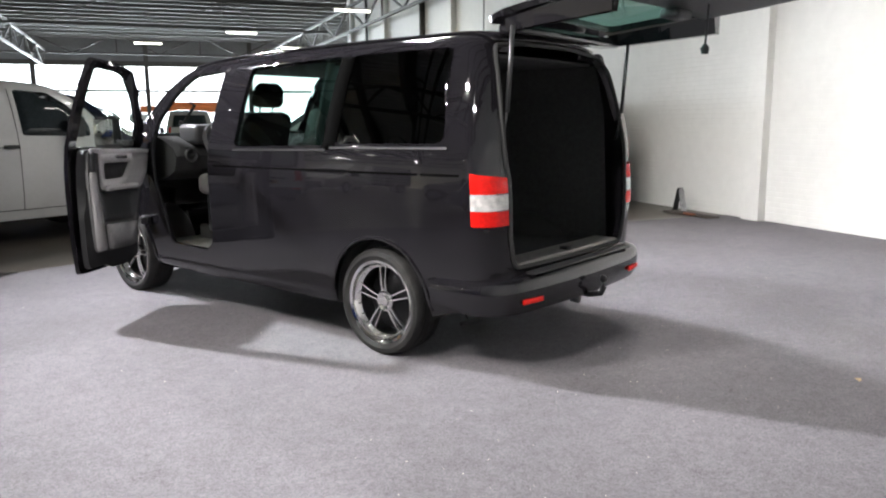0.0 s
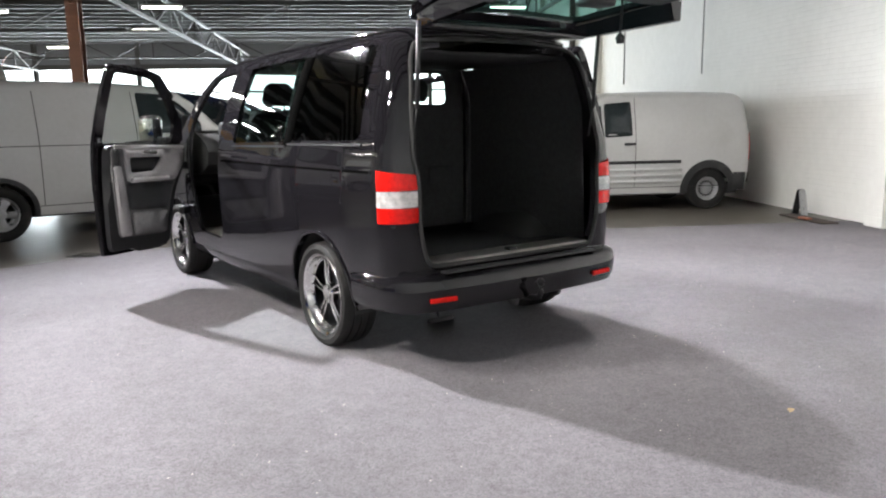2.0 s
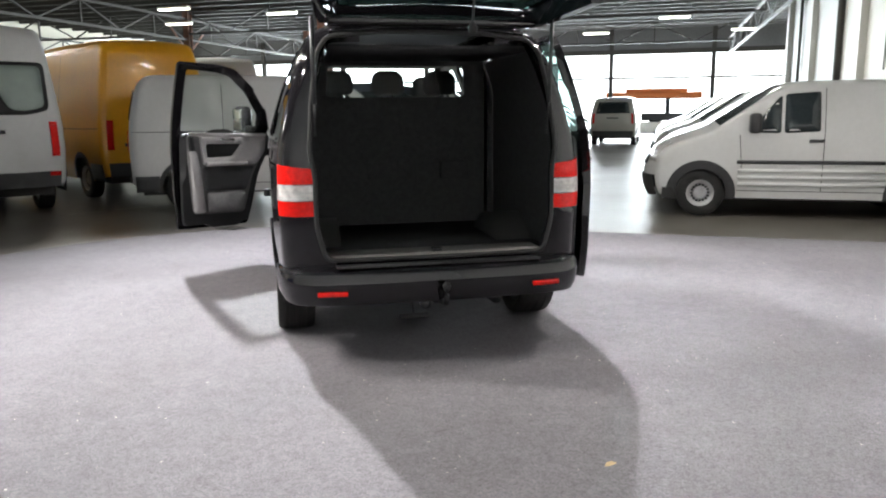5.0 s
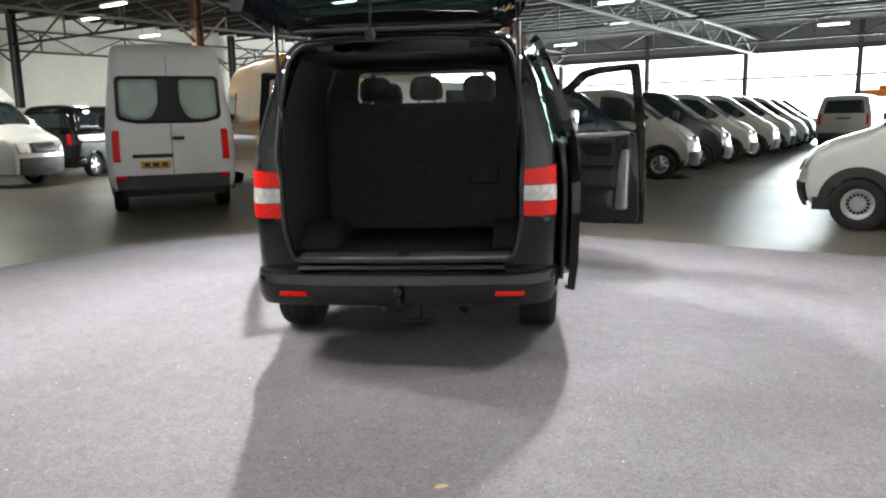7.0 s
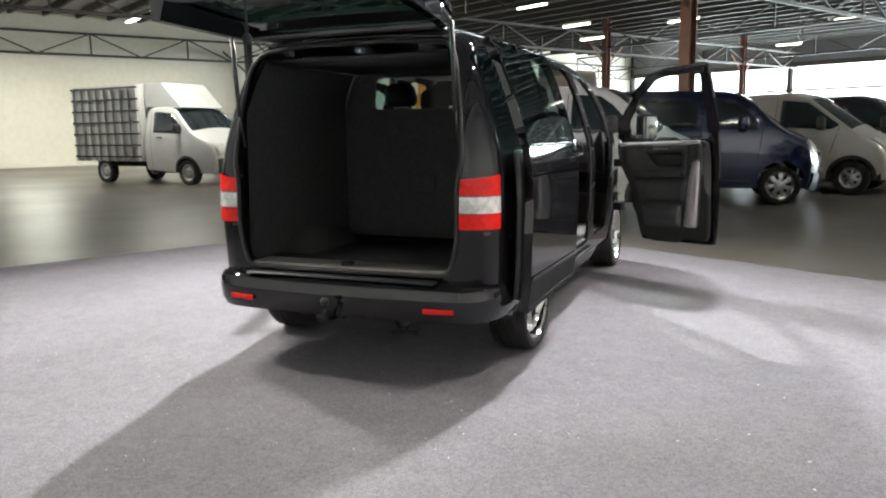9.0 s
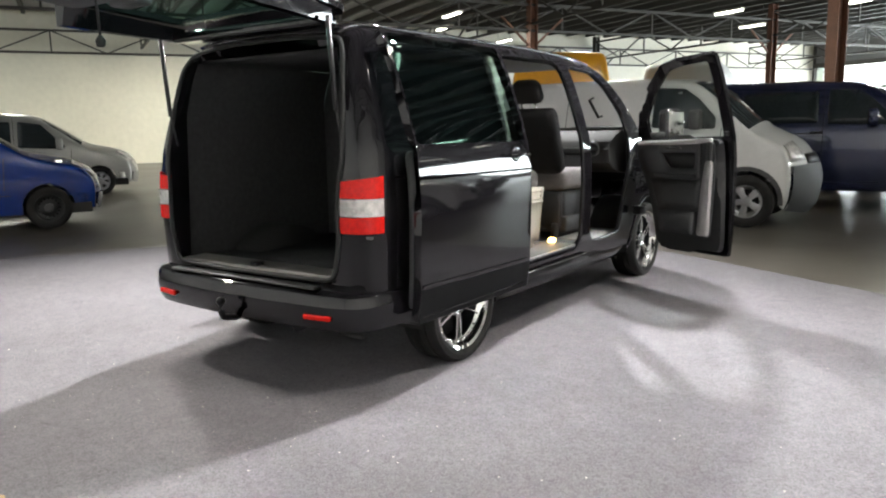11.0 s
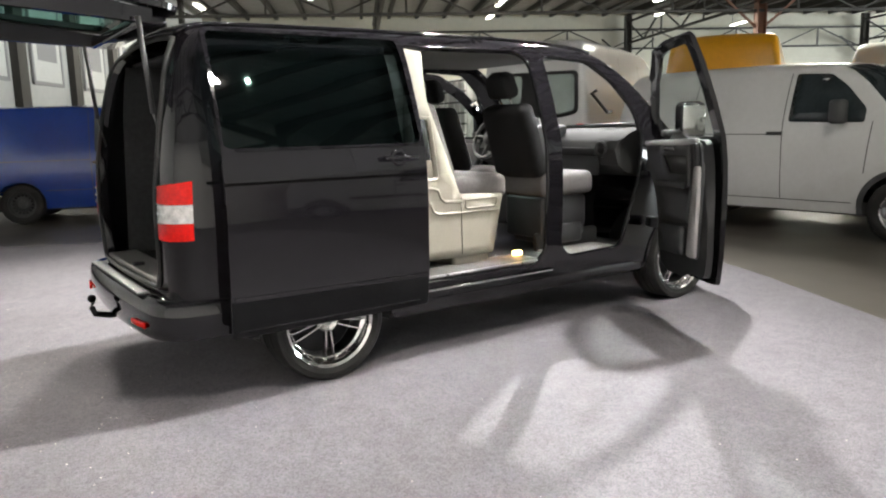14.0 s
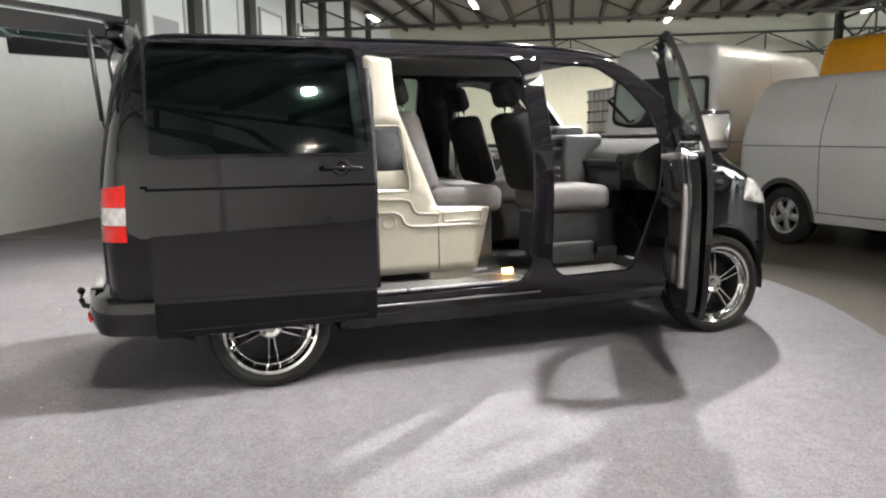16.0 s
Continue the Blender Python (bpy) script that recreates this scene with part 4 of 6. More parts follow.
# deep frame round the rear window
for sg in (-1, 1):
    bm = bmesh.new()
    for y0, y1 in ((-0.74, -0.95), (-0.95, -1.2), (-1.2, -1.42)):
        quad = []
        for y in (y0, y1):
            xo = lerp(-y, [(0.7, 0.635), (1.0, 0.69), (1.42, 0.725)])
            quad.append([bm.verts.new((sg * x, y, z)) for x, z in ((xo - 0.10, gate_top(0.6, y) - 0.02), (xo, gate_top(0.6, y) - 0.02), (xo - 0.005, lerp(-y, [(0.74, 1.915), (1.42, 1.955)])), (xo - 0.06, lerp(-y, [(0.74, 1.915), (1.42, 1.955)])))])
        for k in range(4):
            bm.faces.new((quad[0][k], quad[0][(k + 1) % 4], quad[1][(k + 1) % 4], quad[1][k]))
        bm.faces.new(quad[0]), bm.faces.new(quad[1])
    bmesh.ops.remove_doubles(bm, verts=bm.verts[:], dist=0.0005)
    bmesh.ops.recalc_face_normals(bm, faces=bm.faces[:])
    part("gate_side_frame", bm, BLACK_PAINT, GATE, smooth=False)
part("gate_top_frame", box(-0.60, 0.60, -0.80, -0.66, 1.905, 1.965, 0.015), BLACK_PAINT, GATE)
gate_in = rounded([(-0.66, -1.38), (0.66, -1.38), (0.68, -1.70), (0.63, -1.93), (-0.63, -1.93), (-0.68, -1.70)], 0.08)
part("gate_lining", panel(gate_in, [], lambda x, y: (x, y, gate_top(x, y) - 0.055 + 0.03 * min(1, abs(x) / 0.66) ** 6), 0.07, 0.03, flip=True), GREY_PLASTIC, GATE, "grey plastic tailgate lining")
part("gate_window", panel(gate_win, [], lambda x, y: (x, y, gate_top(x, y) - 0.012), 0.1, 0, flip=True), glass("green_gate_glass", (0.30, 0.55, 0.48)), GATE, "green tinted rear window")
part("wiper_motor", box(-0.10, 0.10, -1.50, -1.38, 1.98, 2.03, 0.02), GREY_PLASTIC, GATE)
part("pull_strap", tube([(0.0, -1.62, 2.04), (0.004, -1.615, 1.93), (0.0, -1.61, 1.83)], 0.006, 6), BLACK_RUBBER, GATE)
part("strap_grip", merge(bmesh.new(), lathe([(-0.03, 0), (-0.028, 0.018), (0.0, 0.024), (0.02, 0.012), (0.03, 0)], "z", 10), Matrix.Translation((0.0, -1.61, 1.81))), BLACK_RUBBER, GATE)
for sg in (-1, 1):
    part("gas_strut", tube([(sg * 0.685, -0.75, 1.30), (sg * 0.685, -0.79, 1.50)], 0.006, 8, tube([(sg * 0.685, -0.787, 1.48), (sg * 0.685, -0.82, 1.94)], 0.013, 8)), BLACK_SATIN, van)

# front doors, swung open
for sg in (-1, 1):
    hinge = Vector((sg * 0.935, 2.68, 0))
    door = new("front_door")
    door.parent = van
    door.matrix_basis = Matrix.Translation(hinge + (Vector((0.06, -0.08, 0)) if sg > 0 else Vector((-0.01, 0, 0)))) @ Matrix.Rotation(radians(62 if sg > 0 else 57) * sg, 4, "Z") @ Matrix.Translation(-hinge)
    loop = rounded([(1.65, 0.385), (2.36, 0.375), (2.43, 0.54), (2.52, 0.83), (2.63, 1.05), (2.66, 1.29), (2.60, 1.47), (2.43, 1.675), (2.22, 1.83), (2.04, 1.862), (1.65, 1.878)], 0.03)
    win = rounded([(1.735, 1.28), (2.52, 1.26), (2.52, 1.42), (2.36, 1.62), (2.16, 1.775), (2.0, 1.815), (1.735, 1.832)], 0.03)
    sharp(part("door_skin", panel(loop, [win], S.side(sg), 0.07, 0.03, flip=sg < 0), BLACK_PAINT, door), 45)
    inner = rounded([(1.68, 0.42), (2.34, 0.41), (2.40, 0.60), (2.47, 0.83), (2.61, 1.06), (2.63, 1.24), (1.72, 1.26)], 0.05)
    bm = panel(inner, [], lambda y, z: (sg * (S.x(y, z) - 0.050), y, z), 0.08, 0.04, flip=sg < 0)
    sharp(part("door_frame", bm, BLACK_SATIN, door), 45)
    trim = rounded([(1.78, 0.52), (2.30, 0.50), (2.42, 0.85), (2.56, 1.07), (2.58, 1.22), (1.76, 1.25)], 0.05)
    # left cards, pocket and armrest coloured lighter than the right, as lit by lamps
    sharp(part("door_card", panel(trim, [], lambda y, z: (sg * (S.x(y, z) - 0.085), y, z), 0.08, 0.02, flip=sg < 0), CARD_LIT if sg < 0 else GREY_PLASTIC, door), 45)
    band = rounded([(1.785, 0.53), (1.90, 0.53), (1.875, 0.92), (1.84, 1.10), (1.775, 1.10)], 0.03)
    part("trim_band", panel(band, [], lambda y, z: (sg * (S.x(y, z) - 0.102), y, z), 0.08, 0.02, flip=sg < 0), LIGHT_GREY, door, "light grey trim band")
    part("door_pocket", panel(rounded([(1.92, 0.53), (2.27, 0.52), (2.31, 0.69), (1.92, 0.71)], 0.03), [], lambda y, z: (sg * (S.x(y, z) - 0.115), y, z), 0.1, 0.03, flip=sg < 0), CARD_LIT if sg < 0 else GREY_PLASTIC, door)
    part("cloth_insert", panel(rounded([(1.91, 0.73), (2.33, 0.71), (2.40, 0.86), (2.44, 0.93), (1.90, 0.95)], 0.03), [], lambda y, z: (sg * (S.x(y, z) - 0.103), y, z), 0.1, 0.01, flip=sg < 0), GREY_PLASTIC, door, "dark cloth insert")
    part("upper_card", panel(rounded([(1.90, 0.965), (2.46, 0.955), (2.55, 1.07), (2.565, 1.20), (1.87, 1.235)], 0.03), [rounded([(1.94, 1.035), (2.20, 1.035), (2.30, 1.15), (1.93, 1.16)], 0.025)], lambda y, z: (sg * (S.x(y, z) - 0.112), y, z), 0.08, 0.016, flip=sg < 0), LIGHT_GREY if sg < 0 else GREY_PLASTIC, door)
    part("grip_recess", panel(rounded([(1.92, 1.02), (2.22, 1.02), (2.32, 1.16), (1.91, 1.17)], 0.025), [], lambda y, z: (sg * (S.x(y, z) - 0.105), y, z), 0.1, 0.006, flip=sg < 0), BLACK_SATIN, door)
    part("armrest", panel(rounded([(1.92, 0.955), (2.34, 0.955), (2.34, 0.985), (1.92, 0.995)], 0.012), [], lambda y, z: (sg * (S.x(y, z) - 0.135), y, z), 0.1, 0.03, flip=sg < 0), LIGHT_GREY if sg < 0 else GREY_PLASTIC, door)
    part("belt_trim", panel(rounded([(1.77, 1.24), (2.56, 1.205), (2.57, 1.235), (1.77, 1.268)], 0.01), [], lambda y, z: (sg * (S.x(y, z) - 0.108), y, z), 0.1, 0.02, flip=sg < 0), LIGHT_GREY, door)
    part("latch_lever", panel(rounded([(2.06, 1.185), (2.22, 1.178), (2.21, 1.205), (2.08, 1.21)], 0.01), [], lambda y, z: (sg * (S.x(y, z) - 0.13), y, z), 0.1, 0.015, flip=sg < 0), CHROME, door)
    part("latch_grip", panel(rounded([(1.765, 1.10), (1.82, 1.10), (1.80, 1.24), (1.755, 1.24)], 0.02), [], lambda y, z: (sg * (S.x(y, z) - 0.12), y, z), 0.1, 0.02, flip=sg < 0), BLACK_SATIN, door)
    for hz in (0.62, 1.02):
        part("hinge", box(min(sg * 0.86, sg * 0.93), max(sg * 0.86, sg * 0.93), 2.58, 2.68, hz, hz + 0.07, 0.01), DARK_METAL, door)
    part("door_window", panel(win, [], S.side(sg, -0.018), 0.1, 0, flip=sg < 0), CLEAR, door)
    part("window_seal", S.line(sg, [(1.74, 1.272), (2.48, 1.252)], 0.014, 0.003), CHROME, door)
    part("door_handle", box(min(sg * 0.945, sg * 0.985), max(sg * 0.945, sg * 0.985), 1.74, 1.90, 1.17, 1.20, 0.012), BLACK_PAINT, door)
    mirror = part("wing_mirror", box(min(sg * 1.0, sg * 1.20), max(sg * 1.0, sg * 1.20), 2.44, 2.56, 1.24, 1.50, 0.045, segments=3), BLACK_PAINT, door)
    part("mirror_face", box(min(sg * 1.02, sg * 1.18), max(sg * 1.02, sg * 1.18), 2.434, 2.441, 1.27, 1.47, 0.003), CHROME, door, "mirror glass")
    part("mirror_arm", box(min(sg * 0.90, sg * 1.02), max(sg * 0.90, sg * 1.02), 2.46, 2.54, 1.26, 1.31, 0.015), BLACK_SATIN, door)

# sliding door, slid back along the flank
slide = new("sliding_door")
slide.parent = van
slide.matrix_basis = pose(0.105, -1.01, 0)
loop = rounded([(0.42, 0.36), (1.59, 0.36), (1.59, 1.885), (0.44, 1.895)], 0.03)
swin = rounded([(0.445, 1.30), (1.565, 1.29), (1.55, 1.868), (0.46, 1.876)], 0.04)
sharp(part("door_skin", panel(loop, [swin], S.side(1), 0.06, 0.05), BLACK_PAINT, slide), 45)
part("door_window", S.sheet(1, swin, -0.004, 0, 0.08), TINT_MID, slide, "dark green tinted window")
part("window_seal", S.line(1, [(0.50, 1.292), (1.56, 1.283)], 0.012, 0.004), BLACK_PAINT, slide)
part("rail_line", S.line(1, [(0.42, 1.13), (1.59, 1.118)], 0.014, 0.001), SHUT, slide)
sharp(part("lower_band", S.sheet(1, rounded([(0.425, 0.365), (1.585, 0.365), (1.585, 0.535), (0.425, 0.555)], 0.02), 0.0015, 0.002, 0.1), BLACK_BAND, slide, "matt black lower band"), 45)
part("crease_ridge", S.line(1, [(0.44, 0.56), (1.58, 0.54)], 0.022, 0.006), BLACK_PAINT, slide)
part("inner_card", panel(rounded([(0.46, 0.42), (1.55, 0.42), (1.55, 1.27), (0.46, 1.27)], 0.05), [], lambda y, z: (S.x(y, z) - 0.075, y, z), 0.1, 0.03), GREY_PLASTIC, slide)
handle = part("door_handle", tube([(0.955, 1.30, 1.215), (0.985, 1.32, 1.217), (0.99, 1.42, 1.215), (0.985, 1.50, 1.212), (0.955, 1.52, 1.21)], 0.013, 10), BLACK_PAINT, slide)
part("handle_cup", merge(bmesh.new(), lathe([(0.002, 0.05), (0.008, 0.045), (0.004, 0.03), (0.002, 0.0)], "x", 20), Matrix.Translation((0.938, 1.41, 1.215))), BLACK_PAINT, slide)

# cab and passenger room
bm = bmesh.new()
box(-0.84, 0.84, 0.5, 2.62, 0.44, 0.47, 0.0, bm)
part("cab_floor", bm, GREY_PLASTIC, van)
part("step_mat", box(0.60, 0.90, 0.52, 1.60, 0.468, 0.482, 0.005), STEP_GREY, van, "ribbed grey step")
part("headliner", box(-0.64, 0.64, 0.5, 2.2, 1.835, 1.86, 0.01), mat("headliner", (0.16, 0.16, 0.155), 0.9, 0, 0, 30, 0.1), van)
part("step_lamp", box(0.70, 0.735, 1.49, 1.55, 0.495, 0.525, 0.005), LIGHT_ON, van, "lit amber step lamp")


def seat(name, x, y, z, width, cloth, back_h=0.62, lean=12, headrests=(0.0,), turn=0.0, lit_cloth=None):
    s = new(name)
    s.parent = van
    s.matrix_basis = pose(x, y, z, 0, 0, turn)
    part("cushion", box(-width / 2, width / 2, 0.0, 0.50, 0.0, 0.17, 0.055, segments=3), lit_cloth or cloth, s)
    bm = box(-width / 2 + 0.01, width / 2 - 0.01, -0.08, 0.07, 0.10, 0.10 + back_h, 0.06, segments=3)
    for v in bm.verts:
        k = max(0, (v.co.z - 0.35) / back_h)
        v.co.x *= 1 - 0.12 * k
    bmesh.ops.transform(bm, matrix=pose(0, 0.05, 0.05, lean), verts=bm.verts[:])
    part("backrest", bm, cloth, s)
    for hx in headrests:
        bm = box(hx - 0.135, hx + 0.135, -0.055, 0.055, 0.0, 0.19, 0.05, segments=3)
        for v in bm.verts:
            v.co.x = hx + (v.co.x - hx) * (1 - 0.35 * max(0, (v.co.z - 0.09) / 0.1) ** 2)
        m = pose(0, 0.05, 0.05, lean) @ pose(0, 0, back_h + 0.14)
        bmesh.ops.transform(bm, matrix=m, verts=bm.verts[:])
        part("headrest", bm, SEAT_CLOTH, s)
        for px in (-0.06, 0.06):
            bm = tube([m @ Vector((hx + px, 0, -0.08)), m @ Vector((hx + px, 0, 0.02))], 0.007, 6)
            part("headrest_post", bm, CHROME, s)
    part("seat_base", box(-width / 2 + 0.05, width / 2 - 0.05, 0.02, 0.44, -0.30, 0.0, 0.02), BLACK_SATIN, s)
    return s


# front cushions take the paler bench cloth for the light falling from above
seat("front_seat", 0.44, 1.80, 0.86, 0.50, SEAT_CLOTH, 0.53, 17, lit_cloth=BENCH_CLOTH)
seat("front_seat", -0.44, 1.80, 0.86, 0.50, SEAT_CLOTH, 0.53, 17, lit_cloth=BENCH_CLOTH)
seat("rear_bench", -0.02, 1.05, 0.88, 1.24, BENCH_CLOTH, 0.52, 16, (-0.4, 0.0, 0.42))
part("seat_box", box(0.24, 0.66, 1.85, 2.24, 0.62, 0.86, 0.03), BLACK_SATIN, van, "black plastic seat box")
part("seat_drawer", box(0.30, 0.68, 1.84, 2.18, 0.52, 0.66, 0.02), BLACK_SATIN, van)
# cream side moulding beside the bench
CX = 0.715
loop = rounded([(0.62, 0.54), (1.31, 0.54), (1.40, 0.93), (1.05, 0.945), (0.99, 1.10), (0.815, 1.53), (0.795, 1.66), (0.785, 1.82), (0.62, 1.84)], 0.02)
hole = rounded([(0.66, 1.06), (0.87, 1.06), (0.82, 1.42), (0.66, 1.42)], 0.02)
side = part("bench_side", panel(loop, [hole], lambda y, z: (CX, y, z), 0.1, 0.03), CREAM, van, "cream moulded bench side panel")
part("flap", box(CX - 0.05, CX - 0.02, 0.64, 0.88, 1.06, 1.17, 0.008), CREAM, side)
part("recess_back", box(CX - 0.12, CX - 0.10, 0.64, 0.90, 1.04, 1.44), LINING, side)


def bead(pts, r=0.006, closed=True):
    return tube([(CX + 0.002, y, z) for y, z in pts], r, 8, closed=closed)


part("rim", bead(dense(rounded([(0.64, 1.045), (0.885, 1.045), (0.832, 1.435), (0.64, 1.435)], 0.03), 0.05)), CREAM, side)
part("step_bead", bead([(0.62, 1.00), (0.84, 0.995), (0.88, 0.98), (0.90, 0.93), (0.93, 0.905), (1.06, 0.90)], 0.009, False), CREAM, side)
part("lower_bead", bead([(0.62, 0.925), (0.78, 0.92), (0.82, 0.90), (0.84, 0.85), (0.88, 0.83), (1.06, 0.825), (1.37, 0.825)], 0.009, False), CREAM, side)
part("drawer_bead", bead(dense(rounded([(1.09, 0.85), (1.34, 0.85), (1.35, 0.905), (1.09, 0.905)], 0.02), 0.04), 0.006), CREAM, side)
part("joint", box(CX - 0.001, CX + 0.002, 1.056, 1.062, 0.56, 0.93), BLACK_RUBBER, side)
part("round_badge", tube([(CX + 0.004, 0.745 + 0.042 * math.cos(a), 0.862 + 0.042 * math.sin(a)) for a in np.linspace(0, 2 * math.pi, 24, endpoint=False)], 0.005, 6, closed=True), CREAM, side)
part("bench_base", box(-0.62, 0.69, 1.0, 1.30, 0.47, 0.90, 0.03), CREAM, van)

# dashboard and controls
prof = [(2.98, 1.22), (2.86, 1.34), (2.72, 1.345), (2.54, 1.29), (2.43, 1.235), (2.385, 1.17), (2.40, 1.12), (2.42, 1.06), (2.52, 1.0), (2.72, 0.96), (2.98, 0.94)]
bm = bmesh.new()
ends = []
for x in (-0.80, -0.4, 0.0, 0.4, 0.80):
    ends.append([bm.verts.new((x, y, z)) for y, z in prof])
for a, b in zip(ends, ends[1:]):
    for k in range(len(prof)):
        bm.faces.new((a[k], a[(k + 1) % len(prof)], b[(k + 1) % len(prof)], b[k]))
bm.faces.new(ends[0]), bm.faces.new(ends[-1])
bmesh.ops.recalc_face_normals(bm, faces=bm.faces[:])
dash = sharp(part("dashboard", bm, DASH_GREY, van), 40)
part("dash_top", box(-0.78, 0.78, 2.68, 2.86, 1.338, 1.356, 0.006), LINING, dash, "dark dash top")
part("grab_recess", box(0.22, 0.60, 2.378, 2.40, 1.135, 1.185, 0.008), BLACK_SATIN, dash)
part("glove_lid", box(0.20, 0.62, 2.395, 2.42, 0.98, 1.13, 0.012), GREY_PLASTIC, dash)
part("centre_console", box(-0.14, 0.14, 2.24, 2.56, 0.80, 1.36, 0.03), GREY_PLASTIC, dash)
part("radio", box(-0.095, 0.095, 2.228, 2.245, 1.18, 1.26, 0.006), BLACK_SATIN, dash)
for x in (-0.065, 0.065):
    part("air_vent", box(x - 0.05, x + 0.05, 2.228, 2.245, 1.28, 1.335, 0.008), BLACK_SATIN, dash)
for z in (1.06, 1.12):
    for x in (-0.06, 0.0, 0.06):
        part("knob", merge(bmesh.new(), lathe([(0, 0.018), (-0.014, 0.016), (-0.016, 0)], "y", 12), Matrix.Translation((x, 2.24, z))), CHROME, dash)
for x in (-0.66, 0.66):
    part("side_vent", merge(bmesh.new(), lathe([(0.0, 0.062), (-0.02, 0.058), (-0.02, 0.042), (0.0, 0.036), (0.0, 0.0)], "y", 20), Matrix.Translation((x, 2.395, 1.175))), BLACK_SATIN, dash)
part("tray", box(0.30, 0.62, 2.70, 2.84, 1.354, 1.362, 0.003), BLACK_SATIN, dash)
part("instrument_hood", box(-0.62, -0.26, 2.36, 2.64, 1.26, 1.43, 0.04, segments=3), BLACK_SATIN, dash)
part("gear_lever", merge(tube([(-0.02, 2.22, 0.95), (0.0, 2.14, 1.08)], 0.010, 8), lathe([(-0.03, 0), (-0.02, 0.02), (0.015, 0.024), (0.03, 0)], "z", 12), Matrix.Translation((0.0, 2.135, 1.10))), BLACK_SATIN, dash)
wheel_m = pose(-0.44, 2.22, 1.27, 62)
bm = tube([wheel_m @ Vector((0.19 * math.cos(a), 0.19 * math.sin(a), 0)) for a in np.linspace(0, 2 * math.pi, 30, endpoint=False)], 0.016, 8, closed=True)
for a in (math.pi * 0.02, math.pi * 0.98, math.pi * 1.5):
    bar(wheel_m @ Vector((0.04 * math.cos(a), 0.04 * math.sin(a), -0.01)), wheel_m @ Vector((0.18 * math.cos(a), 0.18 * math.sin(a), 0)), 0.035, 0.014, bm)
part("steering_wheel", bm, BLACK_SATIN, van)
part("steering_hub", merge(bmesh.new(), lathe([(-0.03, 0.0), (-0.03, 0.07), (0.02, 0.065), (0.03, 0.0)], "z", 20), wheel_m), GREY_PLASTIC, van)
part("rear_view_mirror", merge(box(-0.11, 0.11, -0.02, 0.02, -0.035, 0.035, 0.015), bar((0, 0.02, 0.03), (0, 0.08, 0.12), 0.012)), BLACK_SATIN, van)
van.children[-1].location = (0.05, 2.36, 1.69)
for sg in (-1, 1):
    part("cab_step", box(min(sg * 0.60, sg * 0.885), max(sg * 0.60, sg * 0.885), 1.80, 2.36, 0.455, 0.485, 0.008), STEP_GREY, van, "light grey plastic cab step")
    part("step_riser", box(min(sg * 0.56, sg * 0.62), max(sg * 0.56, sg * 0.62), 1.80, 2.40, 0.46, 0.60, 0.015), DASH_GREY, van)
    part("grab_handle", tube([(sg * 0.70, 2.30, 1.60), (sg * 0.675, 2.27, 1.58), (sg * 0.69, 2.42, 1.44), (sg * 0.72, 2.44, 1.45)], 0.012, 8), DASH_GREY, van)
for z in range(5):
    part("step_rib", box(0.66 + 0.045 * z, 0.68 + 0.045 * z, 0.55, 1.58, 0.480, 0.487), STEP_GREY, van)

# bright metal edges of the sliding door's sill
part("step_edge", box(0.895, 0.918, 0.52, 1.58, 0.474, 0.490, 0.004), ALLOY, van, "bright step edge")
part("sill_rail", box(0.930, 0.948, 0.46, 1.64, 0.404, 0.418, 0.004), CHROME, van, "chrome sill rail")

# ---- parked vehicles ----
BLACK_PLASTIC = mat("worn_black_plastic", (0.026, 0.026, 0.028), 0.62, 0, 0, 12, 0.25, 0.15, 250, stain=((0.05, 0.05, 0.05), 5, 0.5, 0.85))


